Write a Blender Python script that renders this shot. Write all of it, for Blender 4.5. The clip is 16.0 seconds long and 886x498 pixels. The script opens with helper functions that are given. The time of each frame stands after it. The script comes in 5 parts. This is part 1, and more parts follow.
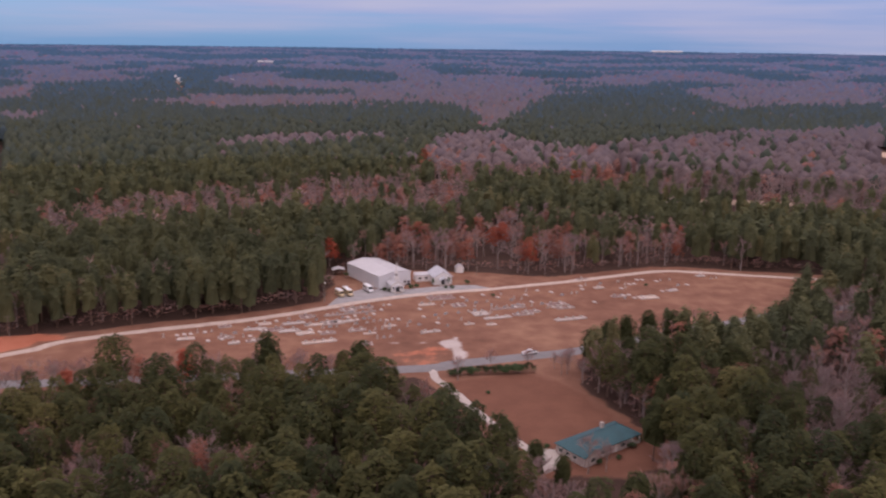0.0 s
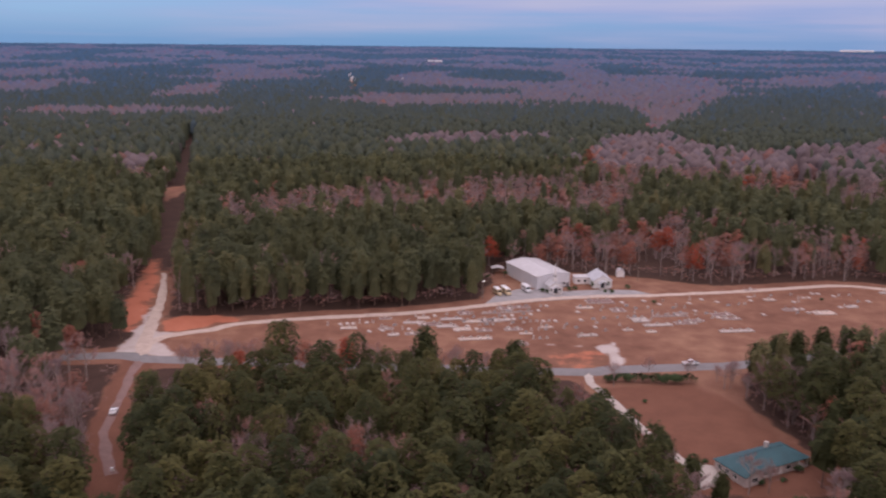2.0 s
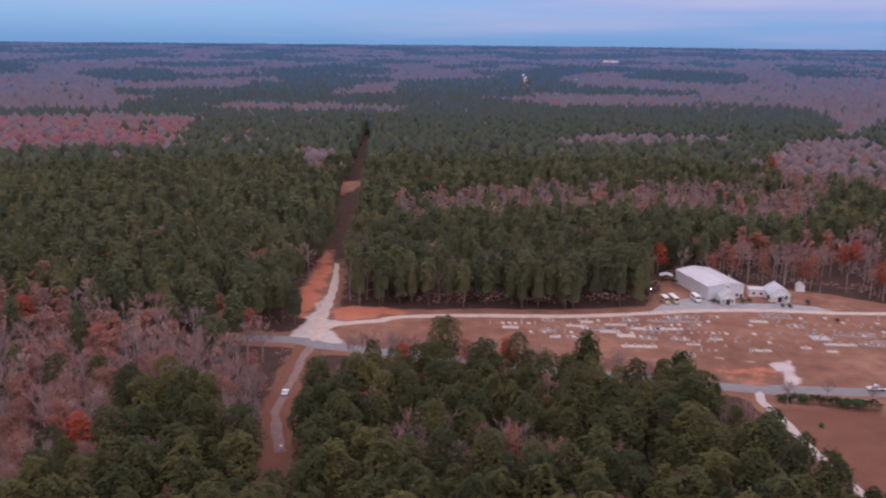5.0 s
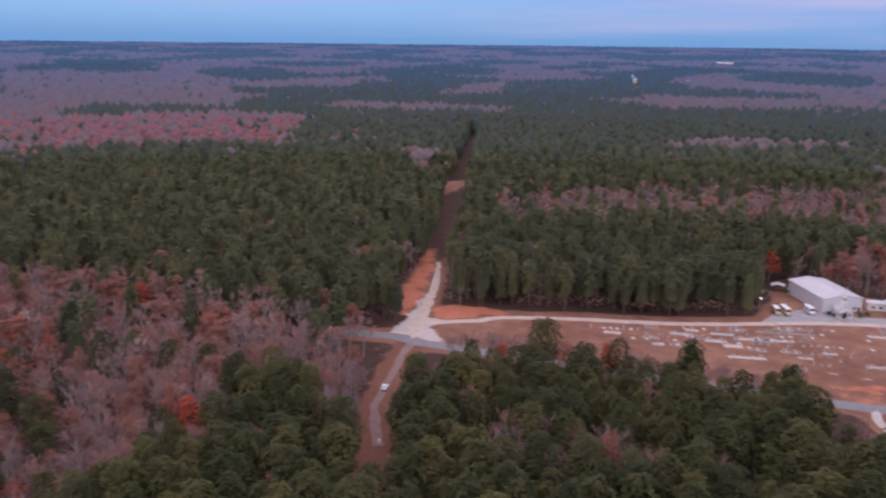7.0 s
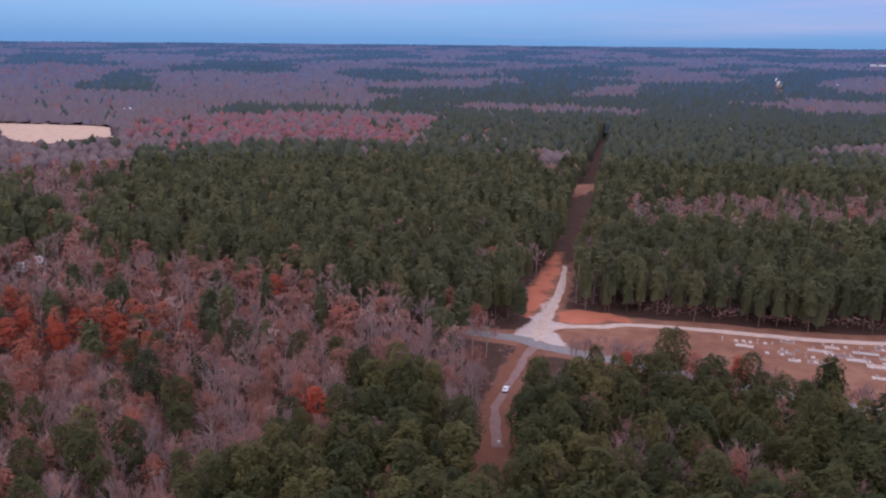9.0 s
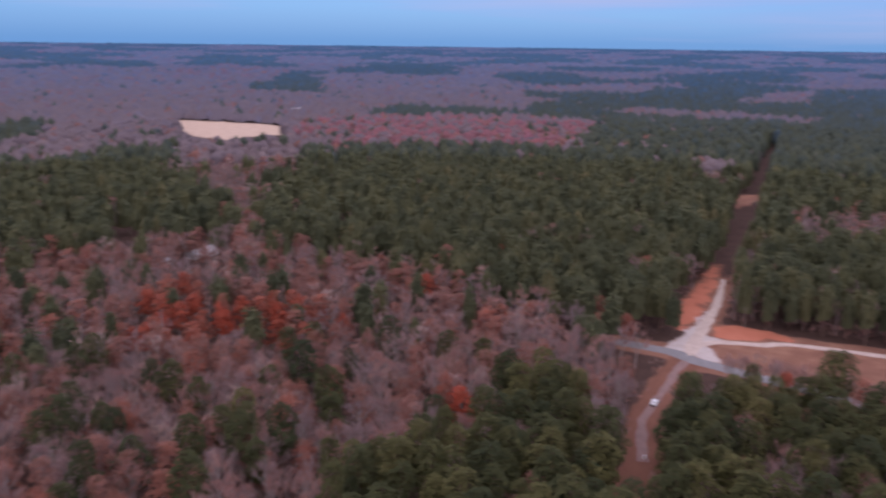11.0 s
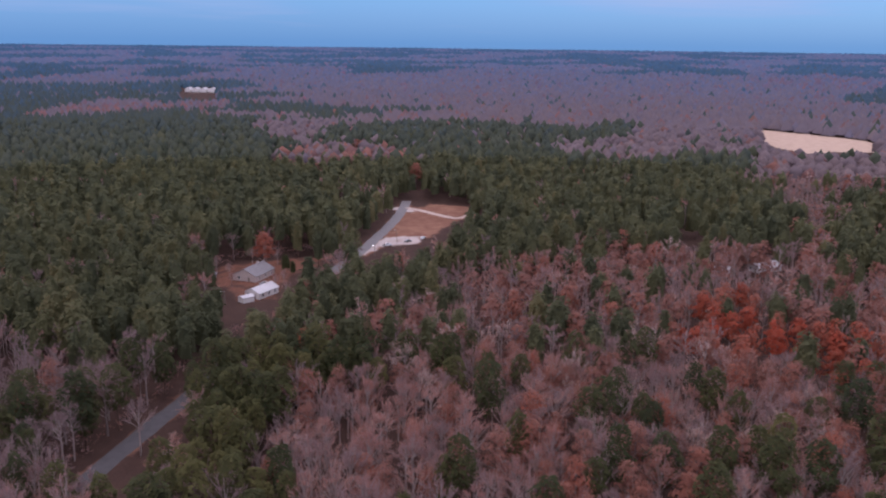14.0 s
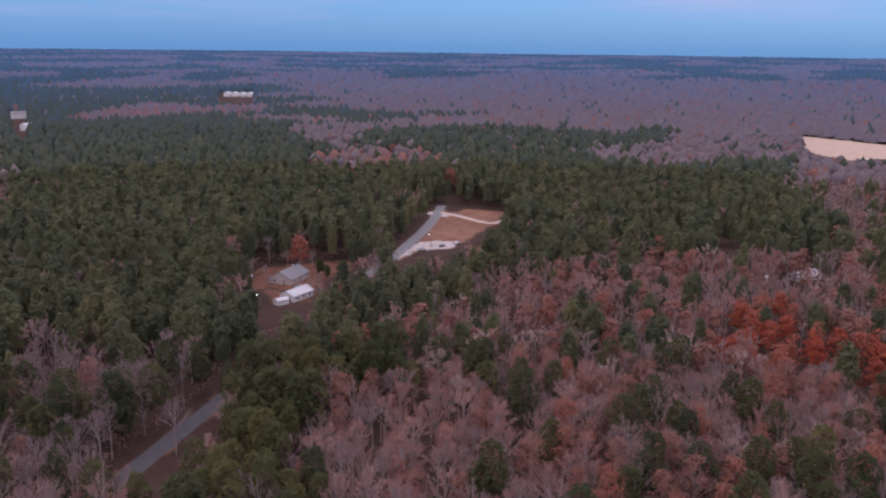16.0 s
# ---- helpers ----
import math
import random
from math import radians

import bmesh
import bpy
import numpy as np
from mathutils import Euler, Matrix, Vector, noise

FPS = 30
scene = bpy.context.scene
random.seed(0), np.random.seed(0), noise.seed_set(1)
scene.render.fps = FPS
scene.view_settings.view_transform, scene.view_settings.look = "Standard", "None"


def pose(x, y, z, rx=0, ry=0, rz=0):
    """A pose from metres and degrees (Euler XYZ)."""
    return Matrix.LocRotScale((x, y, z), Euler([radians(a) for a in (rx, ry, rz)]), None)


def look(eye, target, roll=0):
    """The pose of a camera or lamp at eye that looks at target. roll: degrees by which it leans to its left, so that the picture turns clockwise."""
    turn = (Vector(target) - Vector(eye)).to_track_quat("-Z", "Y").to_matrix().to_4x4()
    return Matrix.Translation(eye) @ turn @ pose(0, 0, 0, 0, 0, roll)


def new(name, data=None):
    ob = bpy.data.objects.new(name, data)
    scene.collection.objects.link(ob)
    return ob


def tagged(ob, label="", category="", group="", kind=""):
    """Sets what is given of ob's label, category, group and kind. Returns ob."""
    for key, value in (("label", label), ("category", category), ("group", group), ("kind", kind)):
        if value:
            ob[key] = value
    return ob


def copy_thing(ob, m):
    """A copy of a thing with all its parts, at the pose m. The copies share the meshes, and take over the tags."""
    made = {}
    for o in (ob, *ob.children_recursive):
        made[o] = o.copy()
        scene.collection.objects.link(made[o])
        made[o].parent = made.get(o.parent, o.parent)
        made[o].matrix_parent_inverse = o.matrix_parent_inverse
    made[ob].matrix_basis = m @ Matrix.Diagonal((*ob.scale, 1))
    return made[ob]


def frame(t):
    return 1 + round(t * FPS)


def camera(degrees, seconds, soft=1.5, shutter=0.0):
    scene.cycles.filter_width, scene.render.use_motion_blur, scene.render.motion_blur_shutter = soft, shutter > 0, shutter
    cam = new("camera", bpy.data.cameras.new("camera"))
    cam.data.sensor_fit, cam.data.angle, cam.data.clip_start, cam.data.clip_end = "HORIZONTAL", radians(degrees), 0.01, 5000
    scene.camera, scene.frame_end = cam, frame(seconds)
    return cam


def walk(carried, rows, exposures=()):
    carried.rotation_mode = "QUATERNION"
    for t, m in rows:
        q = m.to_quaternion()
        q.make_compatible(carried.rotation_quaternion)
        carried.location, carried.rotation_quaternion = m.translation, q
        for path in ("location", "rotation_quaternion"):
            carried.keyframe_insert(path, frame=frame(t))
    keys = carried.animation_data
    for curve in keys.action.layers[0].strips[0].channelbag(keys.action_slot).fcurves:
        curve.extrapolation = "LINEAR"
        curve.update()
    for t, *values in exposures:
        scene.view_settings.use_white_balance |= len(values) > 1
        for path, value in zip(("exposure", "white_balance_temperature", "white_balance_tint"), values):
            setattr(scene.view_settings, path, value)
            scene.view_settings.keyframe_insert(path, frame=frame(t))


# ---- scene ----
EYE = (0.0, 0.0, 110.0)
cam = camera(54.53, 16.0, soft=2.1, shutter=0.85)


def aimed(heading, down, lean):
    m = Matrix.Rotation(radians(heading), 4, "Z") @ Matrix.Rotation(radians(90 - down), 4, "X") @ Matrix.Rotation(radians(lean), 4, "Z")
    return Matrix.Translation(EYE) @ m


TURN = [  # seconds, heading, downward tilt, lean
    (0.0, 0.00, 13.41, 0.72),
    (0.5, 2.30, 13.42, 0.61),
    (1.0, 5.33, 13.45, 0.58),
    (1.5, 8.15, 13.49, 0.61),
    (2.0, 10.91, 13.55, 0.60),
    (2.5, 13.03, 13.56, 0.59),
    (3.0, 15.59, 13.60, 0.54),
    (3.5, 17.75, 13.62, 0.58),
    (3.7, 18.43, 13.63, 0.58),
    (5.8, 24.73, 13.65, 0.57),
    (6.0, 25.45, 13.66, 0.57),
    (6.5, 27.25, 13.67, 0.57),
    (7.0, 29.21, 13.68, 0.63),
    (7.5, 33.48, 13.70, 0.57),
    (8.0, 37.07, 13.69, 0.53),
    (8.2, 37.40, 13.68, 0.54),
    (10.3, 41.10, 13.60, 0.73),
    (10.5, 42.81, 13.57, 0.72),
    (11.0, 48.19, 13.55, 0.70),
    (11.5, 52.85, 13.45, 0.66),
    (12.0, 56.61, 13.42, 0.65),
    (12.5, 61.12, 13.44, 0.59),
    (13.0, 70.33, 13.47, 0.63),
    (13.5, 82.31, 13.52, 0.55),
    (14.0, 85.43, 13.45, 0.68),
    (14.5, 85.77, 13.32, 0.66),
    (15.0, 86.12, 13.26, 0.70),
    (15.5, 87.14, 13.19, 0.71),
    (16.0, 87.77, 13.16, 0.69),
]
walk(cam, [(t, aimed(a, b, c)) for t, a, b, c in TURN],
     exposures=[(0.0, 0.04, 6350, 12), (3.5, 0.06, 6050, 12), (8.0, 0.12, 5600, 11), (12.0, 0.12, 5560, 12), (16.0, 0.06, 5600, 10)])

# ---- world and sun: overcast dusk, thin bands of cloud ----
SUN_AZ, SUN_EL = radians(-150), radians(24)


def link(nt, a, b):
    nt.links.new(a, b)


def node(nt, kind, **values):
    n = nt.nodes.new(kind)
    for key, value in values.items():
        if key in n.inputs:
            n.inputs[key].default_value = value
    return n


def ramp(nt, stops):
    n = nt.nodes.new("ShaderNodeValToRGB")
    el = n.color_ramp.elements
    while len(el) < len(stops):
        el.new(0.5)
    for e, (p, c) in zip(el, stops):
        e.position, e.color = p, (*c, 1)
    return n


def blend(nt, fac, a, b, how="MIX"):
    n = nt.nodes.new("ShaderNodeMix")
    n.data_type, n.blend_type = "RGBA", how
    for i, v in ((0, fac), (6, a), (7, b)):
        if isinstance(v, bpy.types.NodeSocket):
            nt.links.new(v, n.inputs[i])
        elif i == 0:
            n.inputs[i].default_value = v
        else:
            n.inputs[i].default_value = (*v, 1)
    return n.outputs[2]


def calc(nt, how, a, b):
    n = nt.nodes.new("ShaderNodeMath")
    n.operation = how
    for i, v in ((0, a), (1, b)):
        if isinstance(v, bpy.types.NodeSocket):
            nt.links.new(v, n.inputs[i])
        else:
            n.inputs[i].default_value = v
    return n.outputs[0]


world = bpy.data.worlds.new("dusk_sky")
scene.world = world
world.use_nodes = True
wt = world.node_tree
wt.nodes.clear()
sky = wt.nodes.new("ShaderNodeTexSky")
sky.sky_type, sky.sun_disc = "NISHITA", False
sky.sun_elevation, sky.sun_rotation = SUN_EL, -SUN_AZ
sky.air_density, sky.dust_density, sky.ozone_density = 1.0, 1.2, 2.5
geo = wt.nodes.new("ShaderNodeTexCoord")
sep = wt.nodes.new("ShaderNodeSeparateXYZ")
link(wt, geo.outputs["Generated"], sep.inputs[0])
stretch = wt.nodes.new("ShaderNodeMapping")
stretch.inputs["Scale"].default_value = (1.6, 1.6, 26.0)
link(wt, geo.outputs["Generated"], stretch.inputs["Vector"])
cloud = node(wt, "ShaderNodeTexNoise", Scale=1.5, Detail=5.0, Roughness=0.5)
link(wt, stretch.outputs[0], cloud.inputs["Vector"])
# the cloud deck closes with height and towards the east (+x), where it is pinker
lift = calc(wt, "MULTIPLY", sep.outputs[2], 7.5)
east = calc(wt, "MULTIPLY", sep.outputs[0], 0.42)
cover = calc(wt, "ADD", calc(wt, "ADD", cloud.outputs["Fac"], lift), east)
amount = ramp(wt, [(0.34, (0, 0, 0)), (0.76, (1, 1, 1))])
link(wt, cover, amount.inputs[0])
deck = ramp(wt, [(0.30, (0.20, 0.325, 0.60)), (0.52, (0.36, 0.40, 0.61)), (0.75, (0.47, 0.455, 0.60))])
link(wt, cloud.outputs["Fac"], deck.inputs[0])
# higher up the deck still catches the warm afterglow
glow_up = ramp(wt, [(0.10, (0, 0, 0)), (0.45, (1, 1, 1))])
link(wt, sep.outputs[2], glow_up.inputs[0])
clouds = blend(wt, glow_up.outputs[0], deck.outputs[0], (0.53, 0.45, 0.49))
clear = blend(wt, 0.04, (0.100, 0.245, 0.50), sky.outputs[0])
air = wt.nodes.new("ShaderNodeBackground")
link(wt, blend(wt, amount.outputs[0], clear, clouds), air.inputs["Color"])
# an overcast sky is about three times as bright overhead as at the skyline
gain = calc(wt, "ADD", 0.97, calc(wt, "MULTIPLY", calc(wt, "MAXIMUM", sep.outputs[2], 0.0), 2.1))
link(wt, gain, air.inputs["Strength"])
out = wt.nodes.new("ShaderNodeOutputWorld")
link(wt, air.outputs[0], out.inputs[0])

lamp = bpy.data.lights.new("sun", "SUN")
lamp.energy, lamp.angle, lamp.color = 0.65, radians(75), (1.0, 0.72, 0.58)
sun = new("sun", lamp)
sun.matrix_world = look((-math.sin(SUN_AZ) * 100, math.cos(SUN_AZ) * 100, math.tan(SUN_EL) * 100 + 60), (0, 0, 60))

# ---- plan, in metres from the point below the camera; y is north ----
GRAVEL_LANE = [(-164, 272), (-162, 284), (-148, 296), (-142, 304), (-117, 317), (-81, 332), (-53, 348), (-35, 360), (-6, 374), (23, 383), (59, 397), (88, 410), (110, 419), (127, 418), (151, 413), (185, 407), (202, 403)]
LOT = [(-50, 350), (-46, 369), (-37, 380), (-16, 381), (4, 388), (15, 389), (23, 384), (-6, 372), (-35, 358)]
PAVED = [(-187, 256), (-168, 262), (-157, 263), (-156, 261), (-16, 280), (4, 286), (32, 295), (50, 301), (81, 317), (118, 336), (146, 350), (190, 365)]
SOUTHDRIVE = [(-158, 260), (-154, 246), (-146, 226), (-138, 205), (-122, 183), (-114, 166), (-111, 158)]
DIRTROAD = [(-160, 263), (-171, 288), (-187, 327), (-208, 368), (-248, 448), (-289, 536), (-313, 594), (-362, 695), (-439, 861)]
CORRIDOR = [(-182, 282), (-199, 320), (-238, 417), (-319, 574), (-328, 601), (-474, 908), (-463, 915), (-305, 584), (-245, 450), (-211, 373), (-189, 337), (-166, 291)]
APRON = [(-172, 262), (-174, 282), (-186, 317), (-183, 319), (-169, 290), (-160, 289), (-162, 279), (-147, 266), (-159, 264)]
REDBANK = [(-172, 302), (-168, 309), (-146, 313), (-143, 307), (-161, 292), (-165, 287)]
REDBANK2 = [(-188, 292), (-203, 328), (-228, 392), (-224, 394), (-203, 352), (-183, 309), (-176, 286)]
FIELD = [(-162, 283), (-141, 301), (-80, 329), (-35, 356), (22, 379), (108, 413), (149, 409), (185, 402), (152, 360), (116, 337), (50, 302), (32, 296), (-16, 281), (-27, 277), (-149, 258)]
CHURCHYARD = [(-53, 348), (-51, 412), (-24, 415), (13, 413), (49, 406), (111, 422), (59, 399), (-35, 359)]
YARD = [(2, 270), (31, 278), (43, 265), (58, 235), (67, 226), (60, 212), (48, 206), (24, 204), (11, 223), (12, 242), (2, 263)]
DRIVE = [(-3, 282), (-2, 273), (4, 262), (12, 244), (18, 232), (26, 219), (31, 211)]
PAD = [(25, 222), (32, 221), (34, 212), (28, 207), (25, 213)]
REDPATCH = [(-19, 293), (-11, 305), (4, 310), (10, 301), (4, 290), (-12, 286)]
ENTR = [(-2, 308), (6, 314), (9, 291), (4, 289), (4, 300)]
WESTROAD = [(-199, -74), (-208, -74), (-231, -68), (-262, -59), (-304, -49), (-344, -36), (-407, -23), (-456, -8), (-524, 9), (-574, 18), (-606, 22)]
FORKROAD = [(-580, 21), (-568, 32), (-544, 51), (-554, 62)]
FORKFIELD = [(-487, 5), (-554, 15), (-574, 27), (-595, 38), (-580, 72), (-540, 53), (-486, 31), (-477, 8)]
LOT2 = [(-453, -11), (-487, 5), (-494, 28), (-472, 24), (-466, 5), (-442, -7)]
HOMES = [(-407, -92), (-432, -71), (-443, -34), (-438, -22), (-397, -41), (-365, -43), (-357, -56), (-384, -71)]
TAN = [(-1161, 526), (-1074, 562), (-1023, 593), (-951, 590), (-896, 538), (-900, 499), (-884, 462), (-934, 452), (-1030, 475)]
TAN2 = [(462, 986), (486, 946), (488, 889), (456, 896)]
TAN3 = [(157, 824), (196, 828), (192, 796), (158, 797)]
TAN4 = [(164, 625), (192, 634), (256, 624), (275, 612), (240, 605), (186, 612)]
FORKCLEAR = [(-331, 592), (-320, 613), (-308, 588), (-301, 542)]
FARTAN = [(-733, 2342), (-729, 2367), (-584, 1986), (-586, 1944)]
STANDS = []
STANDS.append(('pine', [(-216, 408), (-140, 470), (-117, 506), (-50, 521), (21, 489), (17, 456), (-26, 449), (-48, 433), (-56, 393), (-46, 318), (-60, 289), (-137, 252)]))
STANDS.append(('pine', [(-139, 251), (-187, 340), (-202, 415), (-148, 474), (-105, 496), (-60, 299)]))
STANDS.append(('pine', [(123, 504), (195, 538), (262, 479), (192, 345), (111, 342), (137, 428)]))
STANDS.append(('pine', [(25, 592), (71, 614), (123, 588), (169, 546), (178, 517), (158, 465), (104, 494), (27, 547)]))
STANDS.append(('pine', [(-475, 855), (-423, 1106), (-305, 1278), (-125, 1310), (34, 1226), (36, 1050), (-4, 913), (-13, 765), (-29, 657), (-138, 618), (-186, 576), (-210, 540), (-270, 478)]))
STANDS.append(('pine', [(53, 864), (91, 1235), (221, 1772), (613, 2051), (774, 1468), (598, 1128), (471, 1072), (248, 914), (114, 813)]))
STANDS.append(('pine', [(-860, 1827), (-667, 2163), (-479, 1614), (-698, 1478)]))
STANDS.append(('pine', [(133, 326), (160, 352), (192, 345), (168, 299), (129, 284)]))
STANDS.append(('pine', [(-669, 412), (-565, 527), (-512, 613), (-466, 733), (-393, 753), (-270, 493), (-212, 383), (-200, 345), (-165, 259), (-186, 238), (-250, 244), (-346, 283), (-418, 253)]))
STANDS.append(('pine', [(-263, 497), (-384, 759), (-297, 1045), (-86, 1153), (-43, 640), (-155, 627), (-238, 514)]))
STANDS.append(('pine', [(-583, -273), (-664, -118), (-583, -13), (-538, 16), (-450, 5), (-398, -20), (-368, -82), (-296, -71), (-251, -73), (-248, -122)]))
STANDS.append(('pine', [(-1561, -714), (-1207, -362), (-1087, -149), (-889, -134), (-697, -16), (-608, -46), (-607, -284)]))
STANDS.append(('pine', [(-699, 82), (-776, 142), (-700, 157), (-582, 131), (-518, 64)]))
STANDS.append(('bare', [(82, 446), (139, 456), (133, 415), (111, 342), (64, 339)]))
STANDS.append(('bare', [(-230, 480), (-199, 510), (-134, 568), (-87, 584), (-27, 614), (-6, 630), (26, 606), (20, 546), (-2, 510), (-51, 527), (-126, 531), (-153, 472), (-211, 447)]))
STANDS.append(('bare', [(-232, 492), (-206, 534), (-148, 601), (-21, 628), (-16, 532), (-106, 501), (-174, 452), (-199, 430)]))
STANDS.append(('bare', [(-6, 630), (2, 943), (27, 946), (60, 807), (112, 799), (210, 882), (454, 1033), (434, 811), (299, 552), (221, 540), (168, 557), (121, 618), (73, 631), (26, 618)]))
STANDS.append(('bare', [(-336, 201), (-369, 268), (-247, 241), (-200, 237), (-159, 250), (-128, 202), (-135, 173), (-149, 133), (-173, 98)]))
STANDS.append(('rufous', [(-292, -8), (-430, 104), (-416, 235), (-361, 277), (-256, 238), (-177, 241), (-145, 200), (-155, 120), (-126, 85), (-175, -8)]))
STANDS.append(('bare', [(-248, -122), (-261, -73), (-224, -53), (-175, -61), (-156, -64), (-156, -81)]))
STANDS.append(('bare', [(-1658, 333), (-1201, 898), (-679, 509), (-573, 323), (-616, 266), (-750, 268), (-935, 185)]))
STANDS.append(('bare', [(-1187, 20), (-1699, 364), (-1433, 917), (-669, 435), (-558, 238), (-756, 164), (-811, 94), (-924, 40)]))
STANDS.append(('bare', [(-224, 245), (-186, 253), (-158, 251), (-141, 223), (-130, 201), (-169, 194)]))
STANDS.append(('mixed', [(105, 277), (164, 292), (92, 153), (47, 152), (72, 195)]))
STANDS.append(('mixed', [(-695, 58), (-766, 151), (-718, 257), (-602, 260), (-467, 256), (-421, 224), (-420, 156), (-450, 95), (-414, 29)]))
STANDS.append(('mixed', [(-348, -36), (-409, 24), (-490, 64), (-558, 211), (-433, 168), (-396, 88), (-365, 31), (-294, -5), (-259, -28)]))
STANDS.append(('rust', [(-56, 417), (-26, 453), (24, 472), (48, 458), (82, 446), (64, 339), (-19, 336), (-46, 343)]))
STANDS.append(('orange', [(-313, 115), (-316, 136), (-296, 157), (-268, 177), (-241, 167), (-239, 144), (-262, 126), (-273, 104)]))
STANDS.append(('red', [(-851, 527), (-866, 722), (-695, 902), (-579, 721), (-527, 577), (-667, 472), (-728, 449)]))
STANDS.append(('olive', [(-131, 221), (-96, 244), (-85, 254), (-56, 265), (-26, 259), (-14, 242), (10, 214), (9, 187), (22, 177), (39, 167), (36, 152), (-92, 149)]))
STANDS.append(('olive', [(51, 294), (90, 306), (97, 277), (96, 250), (72, 195), (47, 152), (36, 152), (52, 180), (58, 198), (45, 231), (41, 248)]))
STANDS.append(('olive', [(-159, 163), (-160, 183), (-126, 183), (-85, 124), (-141, 91), (-160, 105), (-150, 126)]))
STANDS.append(('olive', [(-132, 213), (-116, 244), (-96, 256), (-55, 268), (-19, 262), (4, 239), (6, 177), (-80, 126)]))
STANDS.append(('olive', [(-261, -56), (-295, -49), (-224, -30), (-164, -32), (-154, -47), (-170, -54)]))
STANDS.append(('pine', [(-590, 1150), (-471, 1324), (-323, 1352), (-174, 1433), (37, 1341), (55, 1114), (2, 932), (-45, 786), (-98, 658), (-188, 622), (-240, 567), (-287, 550)]))
STANDS.append(('bare', [(-223, 836), (-173, 922), (-71, 935), (-56, 891), (-144, 825), (-205, 787)]))
STANDS.append(('rust', [(-31, 814), (-1, 836), (2, 713), (-23, 691)]))
STANDS.append(('pine', [(27, 640), (84, 656), (126, 605), (192, 559), (254, 485), (220, 416), (161, 467), (117, 476), (77, 534), (25, 587)]))
STANDS.append(('pine', [(52, 1015), (238, 1811), (536, 2009), (472, 1416), (821, 1621), (603, 1184), (344, 1025), (217, 912), (122, 830), (67, 894)]))
STANDS.append(('pine', [(-918, 1951), (-690, 2238), (-481, 1630), (-574, 1504), (-698, 1478)]))
STANDS.append(('bare', [(-672, 1422), (-444, 1565), (-162, 1494), (-188, 1735), (-458, 1616)]))
STANDS.append(('bare', [(-221, 2037), (-13, 2573), (263, 2369), (251, 1919), (68, 1116), (12, 1498), (-143, 1497)]))
STANDS.append(('bare', [(712, 2197), (1116, 2216), (838, 1656), (481, 1444), (547, 2052)]))
STANDS.append(('darkbare', [(117, 830), (215, 901), (340, 1011), (594, 1166), (258, 492), (203, 571), (158, 603), (113, 647)]))
STANDS.append(('bare', [(8, 933), (60, 989), (117, 830), (142, 686), (112, 638), (85, 662), (28, 651), (-2, 545), (-11, 672)]))
STANDS.append(('rust', [(97, 682), (148, 713), (129, 600), (89, 597)]))
STANDS.append(('bare', [(-857, 1211), (-558, 1215), (-513, 1116), (-739, 1043)]))
STANDS.append(('bare', [(-407, 651), (-381, 683), (-322, 576), (-342, 553)]))
STANDS.append(('pine', [(-909, 1949), (-663, 2133), (-446, 1539), (-652, 1397)]))
STANDS.append(('mixed', [(-761, 928), (-547, 1047), (-368, 702), (-525, 637)]))
STANDS.append(('red', [(-926, 615), (-962, 733), (-876, 843), (-745, 918), (-669, 868), (-542, 641), (-598, 559), (-705, 465)]))
STANDS.append(('pine', [(-1067, 823), (-964, 961), (-857, 931), (-895, 840), (-1009, 778)]))
STANDS.append(('bare', [(-1952, 1310), (-2037, 1564), (-1290, 1370), (-894, 971), (-1104, 852), (-991, 659)]))
STANDS.append(('pine', [(-757, 982), (-519, 1112), (-543, 991), (-683, 887)]))
STANDS.append(('bare', [(-379, 596), (-374, 662), (-316, 570), (-334, 541)]))
STANDS.append(('pine', [(-850, 1165), (-1203, 1741), (-925, 1687), (-706, 1195)]))
STANDS.append(('bare', [(-1570, 413), (-1854, 653), (-1455, 961), (-1066, 850), (-923, 608), (-1053, 488), (-944, 328), (-993, 258)]))
STANDS.append(('rustbare', [(-2309, 997), (-2593, 1367), (-2219, 1388), (-1970, 1164), (-2077, 939)]))
STANDS.append(('pine', [(-1058, 275), (-1066, 326), (-888, 265), (-936, 242)]))
STANDS.append(('pine', [(-770, 274), (-746, 328), (-668, 288), (-681, 243)]))
STANDS.append(('bare', [(-844, 372), (-765, 533), (-649, 439), (-546, 324), (-523, 271), (-621, 272)]))
STANDS.append(('pine', [(-642, 163), (-621, 225), (-556, 259), (-493, 256), (-410, 208), (-418, 155), (-456, 129), (-496, 124)]))
STANDS.append(('pine', [(-669, 434), (-637, 508), (-574, 596), (-416, 626), (-319, 537), (-203, 333), (-193, 274), (-230, 242), (-266, 243), (-299, 238), (-335, 219), (-401, 220), (-471, 267)]))
STANDS.append(('mixed', [(-2009, -927), (-2010, -511), (-1704, -434), (-1373, -481), (-1352, -628)]))
STANDS.append(('pine', [(-2013, -499), (-2110, -375), (-1830, -326), (-1745, -433)]))
STANDS.append(('rustbare', [(-1203, -468), (-1373, -481), (-1417, -362), (-1553, -257), (-1346, -215), (-1270, -349), (-1090, -418)]))
STANDS.append(('bare', [(-2398, -380), (-2807, 496), (-2314, 1021), (-1911, 1061), (-1053, 591), (-1142, 433), (-1477, 263), (-1498, -104)]))
STANDS.append(('bare', [(-958, -135), (-1153, -65), (-1317, 28), (-1280, 187), (-1133, 173), (-1105, 53), (-964, -67), (-900, -121)]))
